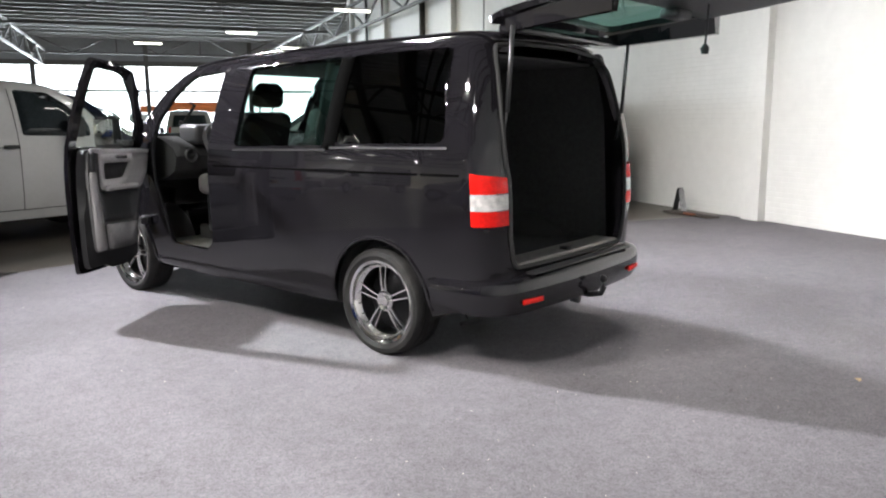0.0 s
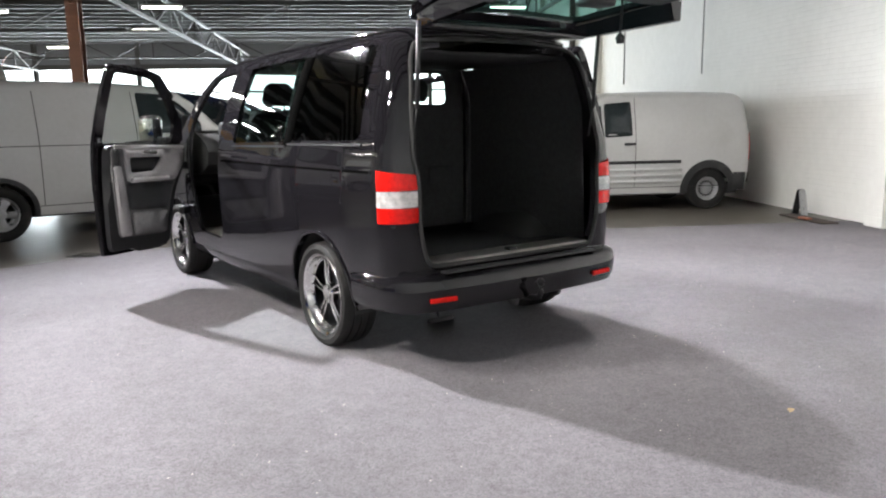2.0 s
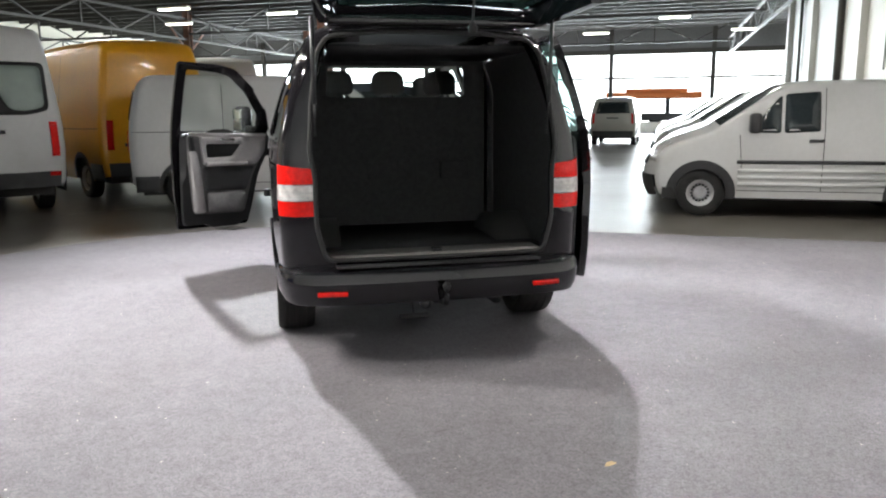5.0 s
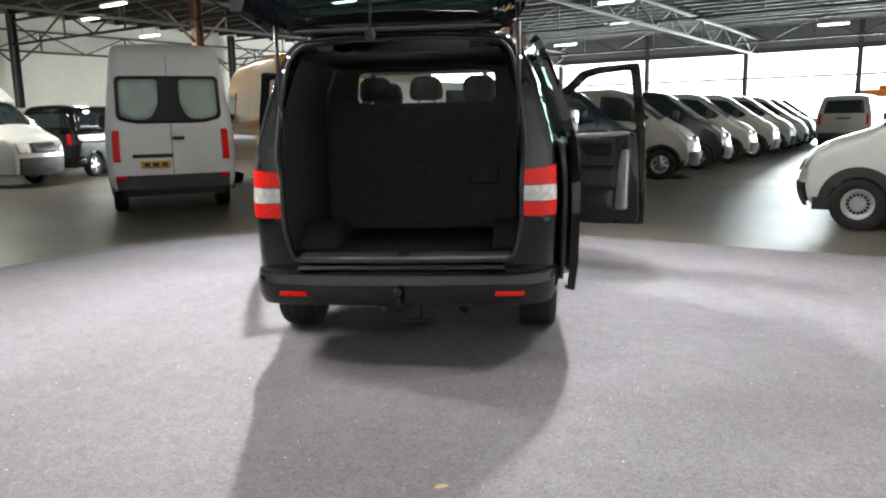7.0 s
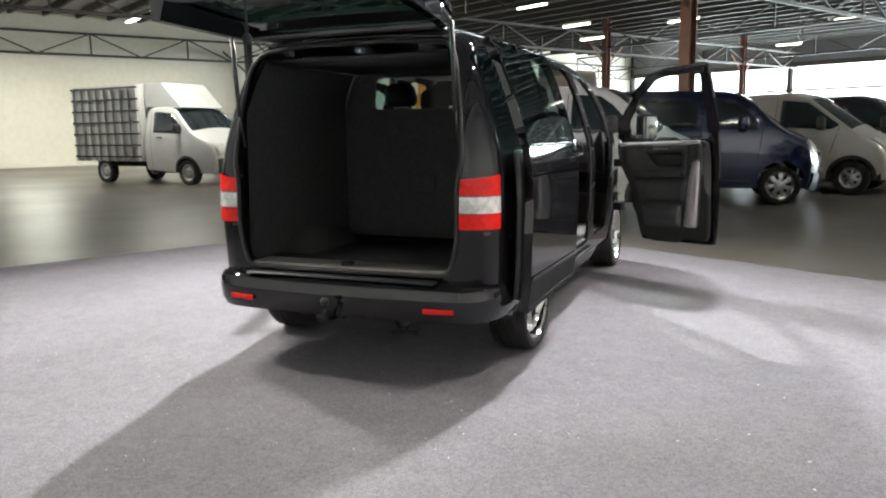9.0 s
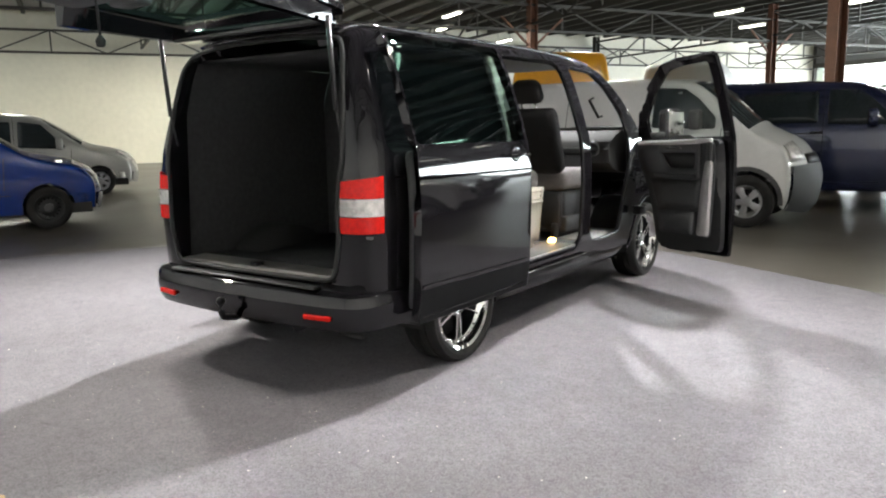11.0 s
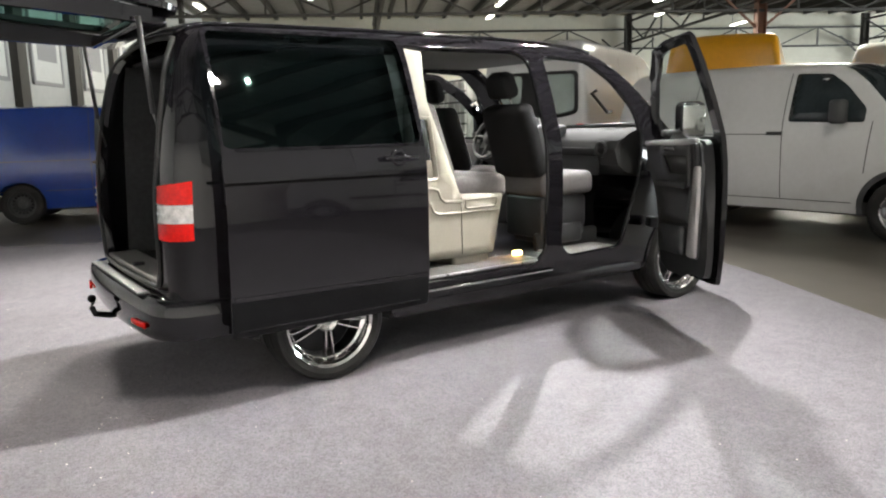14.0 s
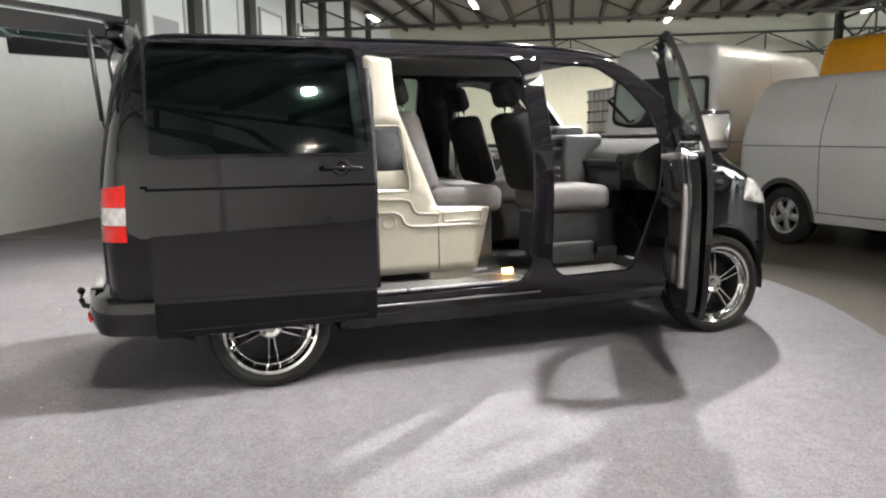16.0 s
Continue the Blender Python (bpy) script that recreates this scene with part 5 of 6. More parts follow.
def vehicle(name, label, category, shape, m, paint, style, sides, wheels, rear=(), front=(), lines=(), extras=None, group="parked vans", r=0.33, rim=0.215, trim=GREY_PLASTIC, half=0.11, glass_y=None, bump_z=0.55, bump_front=None, arch_w=0.06, wrap=True):
    """A closed vehicle. sides: window loops in (y, z); glass_y: where the windscreen begins and ends; bump_z: the top of the grey bumpers."""
    v = thing(name, label, category, m, group)
    for sg in (-1, 1):
        part("body_side", shape.skin(sg, (), 0.16), paint, v)
        for loop in sides:
            part("window", shape.sheet(sg, rounded(loop, 0.04), 0.003, 0.006, 0.2), PANE, v)
        for pts in lines:
            part("shut_line", shape.line(sg, pts, 0.010, 0.001), BLACK_RUBBER, v)
        for cy, cz in shape.arches:
            a0 = math.asin((shape.zbot - cz) / shape.arch_r)
            arc = [(cy + (shape.arch_r + 0.015) * math.cos(a), cz + (shape.arch_r + 0.015) * math.sin(a)) for a in np.linspace(a0, math.pi - a0, 20)]
            part("wheel_arch", shape.line(sg, arc, arch_w, 0.008), trim, v)
        if wrap:      # the bumpers go on round the corners to the wheel arches
            bf = bump_front or bump_z
            rear_y, front_y = np.interp(0.5, [0.3, 0.8], [shape.f[0, 0], shape.f[1, 0]]) + 0.05, shape.f[-2, 0] - 0.14
            back, fore = shape.arches[0][0] - shape.arch_r - 0.02, shape.arches[-1][0] + shape.arch_r + 0.02
            for name, ya, yb, top in (("bumper_end", rear_y, back, bump_z), ("bumper_end", fore, front_y, bf)):
                if yb - ya > 0.08 and back > rear_y - 5:
                    part(name, shape.sheet(sg, [(ya, shape.zbot + 0.02), (yb, shape.zbot + 0.02), (yb, top), (ya, top)], 0.012, 0.012, 0.1), trim, v)
    n = len(shape.f) - 1
    w0, w1 = shape.index(y=glass_y[0]), shape.index(y=glass_y[1])
    zb0, zb1 = shape.index(z=bump_z, rear=True), shape.index(z=bump_front or bump_z, rear=False)
    part("rear_bumper", shape.strip(0, zb0, 12, 1, 0.03), trim, v)
    part("roof", shape.strip(zb0, w0, 12, 1), paint, v)
    part("windscreen", shape.strip(w0, w1, 12, 1), PANE, v)
    part("bonnet", shape.strip(w1, zb1, 12, 1), paint, v)
    part("front_bumper", shape.strip(zb1, n, 12, 1, 0.03), trim, v)
    y0, y1 = shape.f[:, 0].min(), shape.f[:, 0].max()
    part("underbody", box(-0.78, 0.78, y0 + 0.15, y1 - 0.1, shape.zbot - 0.03, shape.zbot + 0.12), BLACK_RUBBER, v, smooth=False)
    for x, y in wheels:
        wheel(v, (x, y, r), 1 if x > 0 else -1, style, r, rim, half, 0.3 * y + x)
    for name, z0, z1, s0, s1, material in rear:      # fittings on the rear end
        piece = part(name, shape.strip(shape.index(z=z0), shape.index(z=z1), 6, 1, 0.012, s0, s1, 0.01), material, v)
        if name == "number_plate":      # bars in place of the characters
            for a, b in ((0.10, 0.30), (0.38, 0.62), (0.70, 0.90)):
                q = shape.over((shape.index(z=z0) + shape.index(z=z1)) / 2, s0 + (s1 - s0) * (a + b) / 2, 0.026)
                w, hgt = (b - a) * (s1 - s0) * 0.40, (z1 - z0) * 0.22
                part("plate_bar", box(q[0] - w, q[0] + w, q[1] - 0.002, q[1] + 0.002, q[2] - hgt, q[2] + hgt), BLACK_RUBBER, piece, smooth=False)
    for name, z0, z1, s0, s1, material in front:
        part(name, shape.strip(shape.index(z=z1, rear=False), shape.index(z=z0, rear=False), 6, 1, 0.012, s0, s1, 0.01), material, v)
    if extras:
        extras(v, shape)
    return v


def mirrors(y, z, material=GREY_PLASTIC):
    def add(v, shape):
        for sg in (-1, 1):
            x = shape.x(y, z)
            part("wing_mirror", box(min(sg * x, sg * (x + 0.22)), max(sg * x, sg * (x + 0.22)), y - 0.06, y + 0.08, z - 0.02, z + 0.24, 0.04), material, v)
            for hy in (y - 0.75,):
                part("door_handle", box(min(sg * (shape.x(hy, z - 0.12)), sg * (shape.x(hy, z - 0.12) + 0.03)), max(sg * shape.x(hy, z - 0.12), sg * (shape.x(hy, z - 0.12) + 0.03)), hy - 0.09, hy + 0.09, z - 0.14, z - 0.10, 0.008), BLACK_SATIN, v)
    return add


def heading(x, y, hx, hy):
    """The pose of a vehicle with its rear axle at (x, y), looking along (hx, hy)."""
    return pose(x, y, 0, 0, 0, math.degrees(math.atan2(-hx, hy)))


T5S = t5(0.05)
T5_WINS = [[(1.76, 1.31), (2.60, 1.29), (2.60, 1.44), (2.36, 1.69), (2.16, 1.83), (1.76, 1.855)]]
T5_LINES = [[(1.70, 0.42), (1.70, 1.86)], [(2.62, 0.75), (2.68, 1.30)], [(-0.75, 1.18), (1.70, 1.17)], [(0.50, 0.42), (0.50, 1.86)], [(0.45, 0.42), (2.5, 0.42)]]
T5_REAR = [("rear_window", 1.33, 1.74, -0.86, 0.86, PANE), ("tail_lamp", 0.92, 1.2, -1.0, -0.86, RED_LENS), ("tail_lamp", 0.92, 1.2, 0.86, 1.0, RED_LENS), ("number_plate", 0.66, 0.76, -0.3, 0.3, PLATE_YELLOW)]
T5_FRONT = [("headlamp", 0.84, 1.04, -1.0, -0.62, CLEAR_LENS), ("headlamp", 0.84, 1.04, 0.62, 1.0, CLEAR_LENS), ("grille", 0.80, 0.92, -0.58, 0.58, BLACK_SATIN)]
SIXTEEN = [(-0.80, 0), (0.80, 0), (-0.80, 3.0), (0.80, 3.0)]
vehicle("white_van", "white panel van with grey bumpers and star alloy wheels", "van", T5S, heading(-2.14, 7.34, 0.9985, 0.055), WHITE_PAINT, "star", T5_WINS, SIXTEEN, [("tail_lamp", 0.92, 1.2, -1.0, -0.86, RED_LENS), ("tail_lamp", 0.92, 1.2, 0.86, 1.0, RED_LENS), ("number_plate", 0.66, 0.76, -0.3, 0.3, PLATE_YELLOW), ("rear_window", 1.33, 1.74, -0.86, 0.86, PANE)], T5_FRONT, T5_LINES, mirrors(2.36, 1.30), r=0.345, rim=0.205, glass_y=(2.27, 3.0), bump_front=0.80)
vehicle("navy_van", "dark navy passenger van with silver wheels", "van", T5S, heading(-0.45, 10.2, 0.99, 0.1), NAVY_PAINT, "cap", T5_WINS + [[(0.52, 1.33), (1.62, 1.33), (1.62, 1.82), (0.52, 1.83)], [(-0.6, 1.35), (0.42, 1.33), (0.42, 1.83), (-0.52, 1.83)]], SIXTEEN, T5_REAR, T5_FRONT, T5_LINES, mirrors(2.36, 1.30, NAVY_PAINT), r=0.335, rim=0.225, trim=NAVY_PAINT, glass_y=(2.27, 3.0))

# small white delivery vans along the white wall
CONN = Shape([(-0.64, 0.40, 0.06, 0.03), (-0.66, 0.6, 0.08, 0.03), (-0.66, 1.1, 0.08, 0.03), (-0.61, 1.56, 0.09, 0.03), (-0.56, 1.71, 0.09, 0.03), (-0.45, 1.76, 0.08, 0.03), (0.6, 1.785, 0.08, 0.03), (1.5, 1.77, 0.07, 0.03), (1.72, 1.72, 0.06, 0.05), (2.45, 1.22, 0.05, 0.08), (2.55, 1.14, 0.07, 0.08), (3.05, 0.98, 0.09, 0.08), (3.22, 0.84, 0.1, 0.12), (3.27, 0.6, 0.1, 0.16), (3.26, 0.42, 0.08, 0.16), (3.20, 0.28, 0.06, 0.14)],
             [(0.25, 0.84), (0.5, 0.88), (0.9, 0.895), (1.15, 0.885), (1.4, 0.83), (1.65, 0.77), (1.85, 0.72)], [(-0.8, 0.985), (0, 1), (2.4, 1), (2.8, 0.95), (3.3, 0.84)], 0.26, [(0, 0.31), (2.664, 0.31)], 0.375)


def ribs(v, shape):
    mirrors(2.02, 1.14, BLACK_SATIN)(v, shape)
    for sg in (-1, 1):
        part("rub_strip", shape.sheet(sg, [(0.46, 0.72), (2.22, 0.72), (2.22, 0.765), (0.46, 0.765)], 0.012, 0.012, 0.3), BLACK_PLASTIC, v)
        for z in (0.42, 0.51, 0.60):
            part("side_rib", shape.sheet(sg, [(0.44, z), (2.20, z), (2.20, z + 0.05), (0.44, z + 0.05)], 0.012, 0.012, 0.3), WHITE_PAINT, v)


CONN_ARGS = dict(label="white small delivery van with black trim and ribbed sides", category="van", shape=CONN, paint=WHITE_PAINT, style="steel", sides=[[(1.23, 1.14), (1.66, 1.12), (1.66, 1.62), (1.24, 1.65)], [(1.70, 1.12), (2.10, 1.13), (1.74, 1.58), (1.70, 1.60)]], wheels=[(-0.75, 0), (0.75, 0), (-0.75, 2.664), (0.75, 2.664)],
                 rear=[("tail_lamp", 0.75, 1.15, -1.0, -0.86, RED_LENS), ("tail_lamp", 0.75, 1.15, 0.86, 1.0, RED_LENS)], front=[("headlamp", 0.74, 0.98, -1.0, -0.66, CLEAR_LENS), ("headlamp", 0.74, 0.98, 0.66, 1.0, CLEAR_LENS), ("grille", 0.68, 0.8, -0.5, 0.5, BLACK_SATIN)],
                 lines=[[(1.18, 0.36), (1.18, 1.70)], [(2.16, 0.66), (2.2, 1.1)], [(-0.58, 0.36), (2.2, 0.36)]], extras=ribs, group="small delivery vans", trim=BLACK_PLASTIC, arch_w=0.12, r=0.315, rim=0.172, half=0.10, glass_y=(1.72, 2.45), bump_z=0.56)
first = vehicle("delivery_van", m=heading(*(hall(6.72, 4.84)).xy, -0.877, 0.48), **CONN_ARGS)
# the left flank looks to the aisle: left wheels stand nearest
for k in range(1, 7):
    copy_thing(first, heading(*(hall(6.75 + 2.35 * k, 4.85 + 0.1 * (k % 2))).xy, -0.877, 0.48))

# tall delivery vans
SPR = Shape([(-1.0, 0.42, 0.08, 0.04), (-1.02, 0.8, 0.10, 0.04), (-1.02, 1.5, 0.10, 0.04), (-0.97, 2.15, 0.10, 0.04), (-0.92, 2.52, 0.10, 0.03), (-0.80, 2.64, 0.09, 0.03), (1.5, 2.68, 0.10, 0.04), (3.1, 2.66, 0.12, 0.05), (3.6, 2.52, 0.12, 0.06), (3.85, 2.25, 0.10, 0.08), (4.02, 2.0, 0.06, 0.10), (4.55, 1.32, 0.06, 0.10), (4.68, 1.24, 0.07, 0.10), (4.98, 1.05, 0.08, 0.12), (5.03, 0.85, 0.09, 0.16), (5.05, 0.6, 0.09, 0.18), (5.02, 0.4, 0.08, 0.16), (4.95, 0.28, 0.06, 0.14)],
            [(0.28, 0.92), (0.6, 0.97), (0.95, 0.992), (1.3, 0.98), (1.7, 0.93), (2.3, 0.85), (2.7, 0.78)], [(-1.0, 0.98), (0, 1), (4.2, 1), (4.6, 0.95), (5.1, 0.84)], 0.32, [(0, 0.35), (3.665, 0.35)], 0.41)
SPR_WHEELS = [(-0.82, 0), (0.82, 0), (-0.82, 3.665), (0.82, 3.665)]
SPR_LINES = [[(2.5, 0.5), (2.5, 2.4)], [(3.62, 0.8), (3.72, 1.5)], [(-0.95, 1.2), (2.5, 1.18)], [(1.1, 0.5), (1.1, 2.5)]]
SPR_LAMPS = [("tail_lamp", 0.84, 1.36, -1.0, -0.88, RED_LENS), ("tail_lamp", 0.84, 1.36, 0.88, 1.0, RED_LENS), ("number_plate", 0.72, 0.86, -0.55, -0.05, PLATE_YELLOW), ("plate_bar", 0.89, 0.94, -0.68, 0.0, BLACK_SATIN), ("handle", 1.20, 1.24, 0.02, 0.22, BLACK_SATIN)]


def tall_extras(v, shape):
    mirrors(3.55, 1.40)(v, shape)
    zz = shape.f[:shape.index(z=2.5) + 1, 1]
    place = lambda px, pz, out=0.012: (px, shape.over(float(np.interp(pz, zz, np.arange(len(zz)))), px / 0.86, out)[1], pz)
    band = rounded([(-0.78, 1.50), (-0.5, 1.435), (0.5, 1.435), (0.78, 1.50), (0.765, 2.16), (-0.765, 2.16)], 0.09)
    part("window_band", panel(band, [], place, 0.12, 0.006), BLACK_RUBBER, v)
    for sg in (-1, 1):     # two rear windows with rounded corners
        loop = rounded([(sg * x, z) for x, z in ((0.27, 1.50), (0.48, 1.475), (0.735, 1.54), (0.72, 2.12), (0.14, 2.12), (0.15, 1.72))], 0.09)
        part("rear_window", panel(loop, [], lambda a, b: place(a, b, 0.02), 0.12, 0.006, flip=sg < 0), PANE_LIGHT, v)
        ring = [(a, b) for a, b in dense(loop, 0.1)]
        part("window_rubber", tube([place(a, b, 0.022) for a, b in ring], 0.012, 6, closed=True), BLACK_RUBBER, v)
    part("door_gap", shape.strip(shape.index(z=0.62), shape.index(z=2.45), 2, 1, 0.004, -0.006, 0.006), BLACK_RUBBER, v)
    for sg in (-1, 1):
        part("reflector", shape.strip(shape.index(z=0.60), shape.index(z=0.66), 3, 1, 0.05, sg * 0.9 - 0.08, sg * 0.9 + 0.08, 0.01), RED_LENS, v)


vehicle("tall_white_van", "tall white panel van with two rear windows and yellow plate", "van", SPR, heading(-5.15, 7.36, -0.46, 0.888), WHITE_PAINT, "steel", [[(2.62, 1.42), (3.5, 1.40), (3.9, 1.62), (3.62, 2.05), (2.62, 2.08)]], SPR_WHEELS, SPR_LAMPS, [], SPR_LINES, tall_extras, trim=BLACK_PLASTIC, r=0.345, rim=0.21, glass_y=(4.0, 4.55), bump_z=0.62)
vehicle("tall_yellow_van", "tall yellow delivery van with high roof", "van", SPR, heading(-3.3, 9.6, -0.5, 0.866), YELLOW_PAINT, "steel", [[(2.62, 1.42), (3.5, 1.40), (3.9, 1.62), (3.62, 2.05), (2.62, 2.08)]], SPR_WHEELS, SPR_LAMPS, [], SPR_LINES, mirrors(3.55, 1.40), r=0.345, rim=0.21, glass_y=(4.0, 4.55), bump_z=0.62)
vehicle("tall_white_van", "tall white van with a high roof behind others", "van", SPR, heading(-2.15, 13.7, -0.2, 0.98), WHITE_PAINT, "steel", [[(2.62, 1.42), (3.5, 1.40), (3.9, 1.62), (3.62, 2.05), (2.62, 2.08)]], SPR_WHEELS, SPR_LAMPS, [], SPR_LINES, mirrors(3.55, 1.40), r=0.345, rim=0.21, glass_y=(4.0, 4.55), bump_z=0.62)

# row of silver and dark vans along the aisle
VIV = Shape([(-0.84, 0.40, 0.08, 0.04), (-0.86, 0.9, 0.10, 0.04), (-0.84, 1.3, 0.10, 0.04), (-0.74, 1.75, 0.10, 0.03), (-0.62, 1.90, 0.09, 0.03), (-0.4, 1.94, 0.09, 0.03), (1.2, 1.96, 0.09, 0.04), (1.9, 1.97, 0.08, 0.04), (2.25, 1.88, 0.07, 0.05), (3.05, 1.26, 0.06, 0.10), (3.2, 1.16, 0.07, 0.10), (3.55, 0.96, 0.09, 0.12), (3.68, 0.76, 0.10, 0.16), (3.70, 0.52, 0.10, 0.18), (3.66, 0.3, 0.08, 0.16)],
            [(0.25, 0.88), (0.5, 0.93), (0.9, 0.95), (1.2, 0.94), (1.5, 0.87), (1.8, 0.79), (2.0, 0.72)], [(-0.9, 0.97), (0, 1), (2.7, 1), (3.2, 0.95), (3.7, 0.82)], 0.30, [(0, 0.33), (3.1, 0.33)], 0.39)
for k, (x, y, paint, dark, style) in enumerate([(3.95, 11.9, BEIGE_PAINT, False, "cap"), (5.4, 14.6, mat("graphite_paint", (0.03, 0.03, 0.032), 0.3, 0.3, 0.8, 3, 0.1), True, "cap"), (6.8, 17.0, BEIGE_PAINT, False, "cap"), (8.25, 19.4, BEIGE_PAINT, False, "cap"), (9.65, 21.9, SILVER_PAINT, False, "cap"), (11.0, 24.4, BEIGE_PAINT, False, "cap"), (12.3, 26.9, SILVER_PAINT, False, "cap"), (13.6, 29.4, NAVY_PAINT, True, "cap")]):
    h, right = Vector((0.95, -0.31)), Vector((-0.31, -0.95))
    c = Vector((x, y)) - h * 3.1 - right * 0.82
    vehicle("parked_van", "dark grey mid-size van in a parked row" if dark else "silver beige mid-size van in a parked row", "van", VIV, heading(c.x, c.y, h.x, h.y), paint, style, [[(1.75, 1.30), (2.72, 1.26), (2.86, 1.34), (2.25, 1.78), (1.75, 1.84)]], [(-0.80, 0), (0.80, 0), (-0.80, 3.1), (0.80, 3.1)], [], [("headlamp", 0.80, 1.06, -1.0, -0.70, CLEAR_LENS), ("headlamp", 0.80, 1.06, 0.70, 1.0, CLEAR_LENS), ("grille", 0.74, 0.86, -0.5, 0.5, BLACK_SATIN)], [[(1.66, 0.4), (1.66, 1.9)], [(2.72, 0.8), (2.86, 1.3)]], mirrors(2.55, 1.26), trim=BLACK_PLASTIC, group="row of parked vans", rim=0.19, glass_y=(2.28, 3.05), bump_z=0.58)
vehicle("beige_van", "beige van seen from behind near the daylight front", "van", VIV, heading(13.2, 24.6, 0.5, 0.87), BEIGE_PAINT, "cap", [], [(-0.80, 0), (0.80, 0), (-0.80, 3.1), (0.80, 3.1)], [("rear_window", 1.32, 1.74, -0.85, 0.85, PANE), ("tail_lamp", 0.9, 1.3, -1.0, -0.9, RED_LENS), ("tail_lamp", 0.9, 1.3, 0.9, 1.0, RED_LENS), ("grip_bar", 1.08, 1.14, -0.3, 0.3, BLACK_SATIN)], [], [], None, glass_y=(2.28, 3.05), bump_z=0.6)

# blue and silver small vans on the far side of the carpet
CADDY = Shape([(-0.78, 0.36, 0.08, 0.04), (-0.80, 0.7, 0.10, 0.04), (-0.79, 1.1, 0.10, 0.04), (-0.72, 1.55, 0.09, 0.03), (-0.64, 1.75, 0.09, 0.03), (-0.5, 1.80, 0.08, 0.03), (0.8, 1.82, 0.08, 0.03), (1.35, 1.78, 0.08, 0.04), (1.62, 1.68, 0.07, 0.05), (2.35, 1.14, 0.06, 0.09), (2.5, 1.06, 0.07, 0.09), (3.1, 0.92, 0.09, 0.10), (3.32, 0.78, 0.10, 0.12), (3.38, 0.55, 0.10, 0.16), (3.34, 0.26, 0.08, 0.14)],
              [(0.22, 0.84), (0.5, 0.88), (0.8, 0.897), (1.1, 0.88), (1.4, 0.80), (1.65, 0.73), (1.85, 0.67)], [(-0.8, 0.98), (0, 1), (2.3, 1), (2.8, 0.95), (3.4, 0.82)], 0.24, [(0, 0.315), (2.68, 0.315)], 0.37)
CADDY_WHEELS = [(-0.75, 0), (0.75, 0), (-0.75, 2.68), (0.75, 2.68)]
CADDY_ARGS = dict(category="van", shape=CADDY, wheels=CADDY_WHEELS, rear=[("tail_lamp", 0.78, 1.08, -1.0, -0.88, RED_LENS), ("tail_lamp", 0.78, 1.08, 0.88, 1.0, RED_LENS), ("number_plate", 0.6, 0.7, -0.3, 0.3, PLATE_YELLOW)], front=[("headlamp", 0.74, 0.93, -1.0, -0.64, CLEAR_LENS), ("headlamp", 0.74, 0.93, 0.64, 1.0, CLEAR_LENS)], lines=[[(1.05, 0.34), (1.05, 1.74)], [(2.12, 0.6), (2.15, 1.05)], [(-0.72, 0.98), (1.05, 0.98)], [(-0.7, 0.52), (2.2, 0.52)]], r=0.315, rim=0.20, half=0.10, glass_y=(1.62, 2.35), bump_z=0.5, group="small vans")
vehicle("blue_van", "shiny blue small panel van with black wheels", m=heading(-9.5, -0.19, 0.35, 0.94), paint=BLUE_PAINT, style="dark", sides=[[(1.12, 1.10), (1.95, 1.06), (2.05, 1.10), (1.58, 1.60), (1.14, 1.66)]], trim=BLUE_PAINT, extras=mirrors(1.92, 1.06, BLACK_SATIN), **CADDY_ARGS)
vehicle("silver_van", "silver small passenger van with side windows", m=heading(-14.9, 3.9, 0.5, 0.86), paint=SILVER_PAINT, style="cap", sides=[[(1.12, 1.10), (1.95, 1.06), (2.05, 1.10), (1.58, 1.60), (1.14, 1.66)], [(0.2, 1.12), (1.0, 1.10), (1.0, 1.66), (0.2, 1.67)], [(-0.6, 1.14), (0.1, 1.12), (0.1, 1.67), (-0.52, 1.66)]], trim=SILVER_PAINT, extras=mirrors(1.92, 1.06, SILVER_PAINT), **CADDY_ARGS)

# white lorry with a glass rack
CAB = Shape([(1.75, 0.40, 0.05, 0.0), (1.75, 1.2, 0.05, 0.0), (1.80, 2.0, 0.08, 0.0), (1.95, 2.08, 0.08, 0.03), (2.6, 2.08, 0.08, 0.04), (2.85, 2.0, 0.07, 0.05), (3.5, 1.42, 0.06, 0.10), (3.65, 1.32, 0.07, 0.10), (4.1, 1.12, 0.08, 0.10), (4.2, 0.9, 0.10, 0.14), (4.22, 0.5, 0.10, 0.16), (4.18, 0.32, 0.08, 0.14)],
            [(0.28, 0.92), (0.6, 0.97), (1.0, 0.985), (1.35, 0.965), (1.7, 0.90), (2.1, 0.82)], [(1.7, 1), (3.4, 1), (3.8, 0.95), (4.3, 0.84)], 0.34, [(3.3, 0.34)], 0.40)


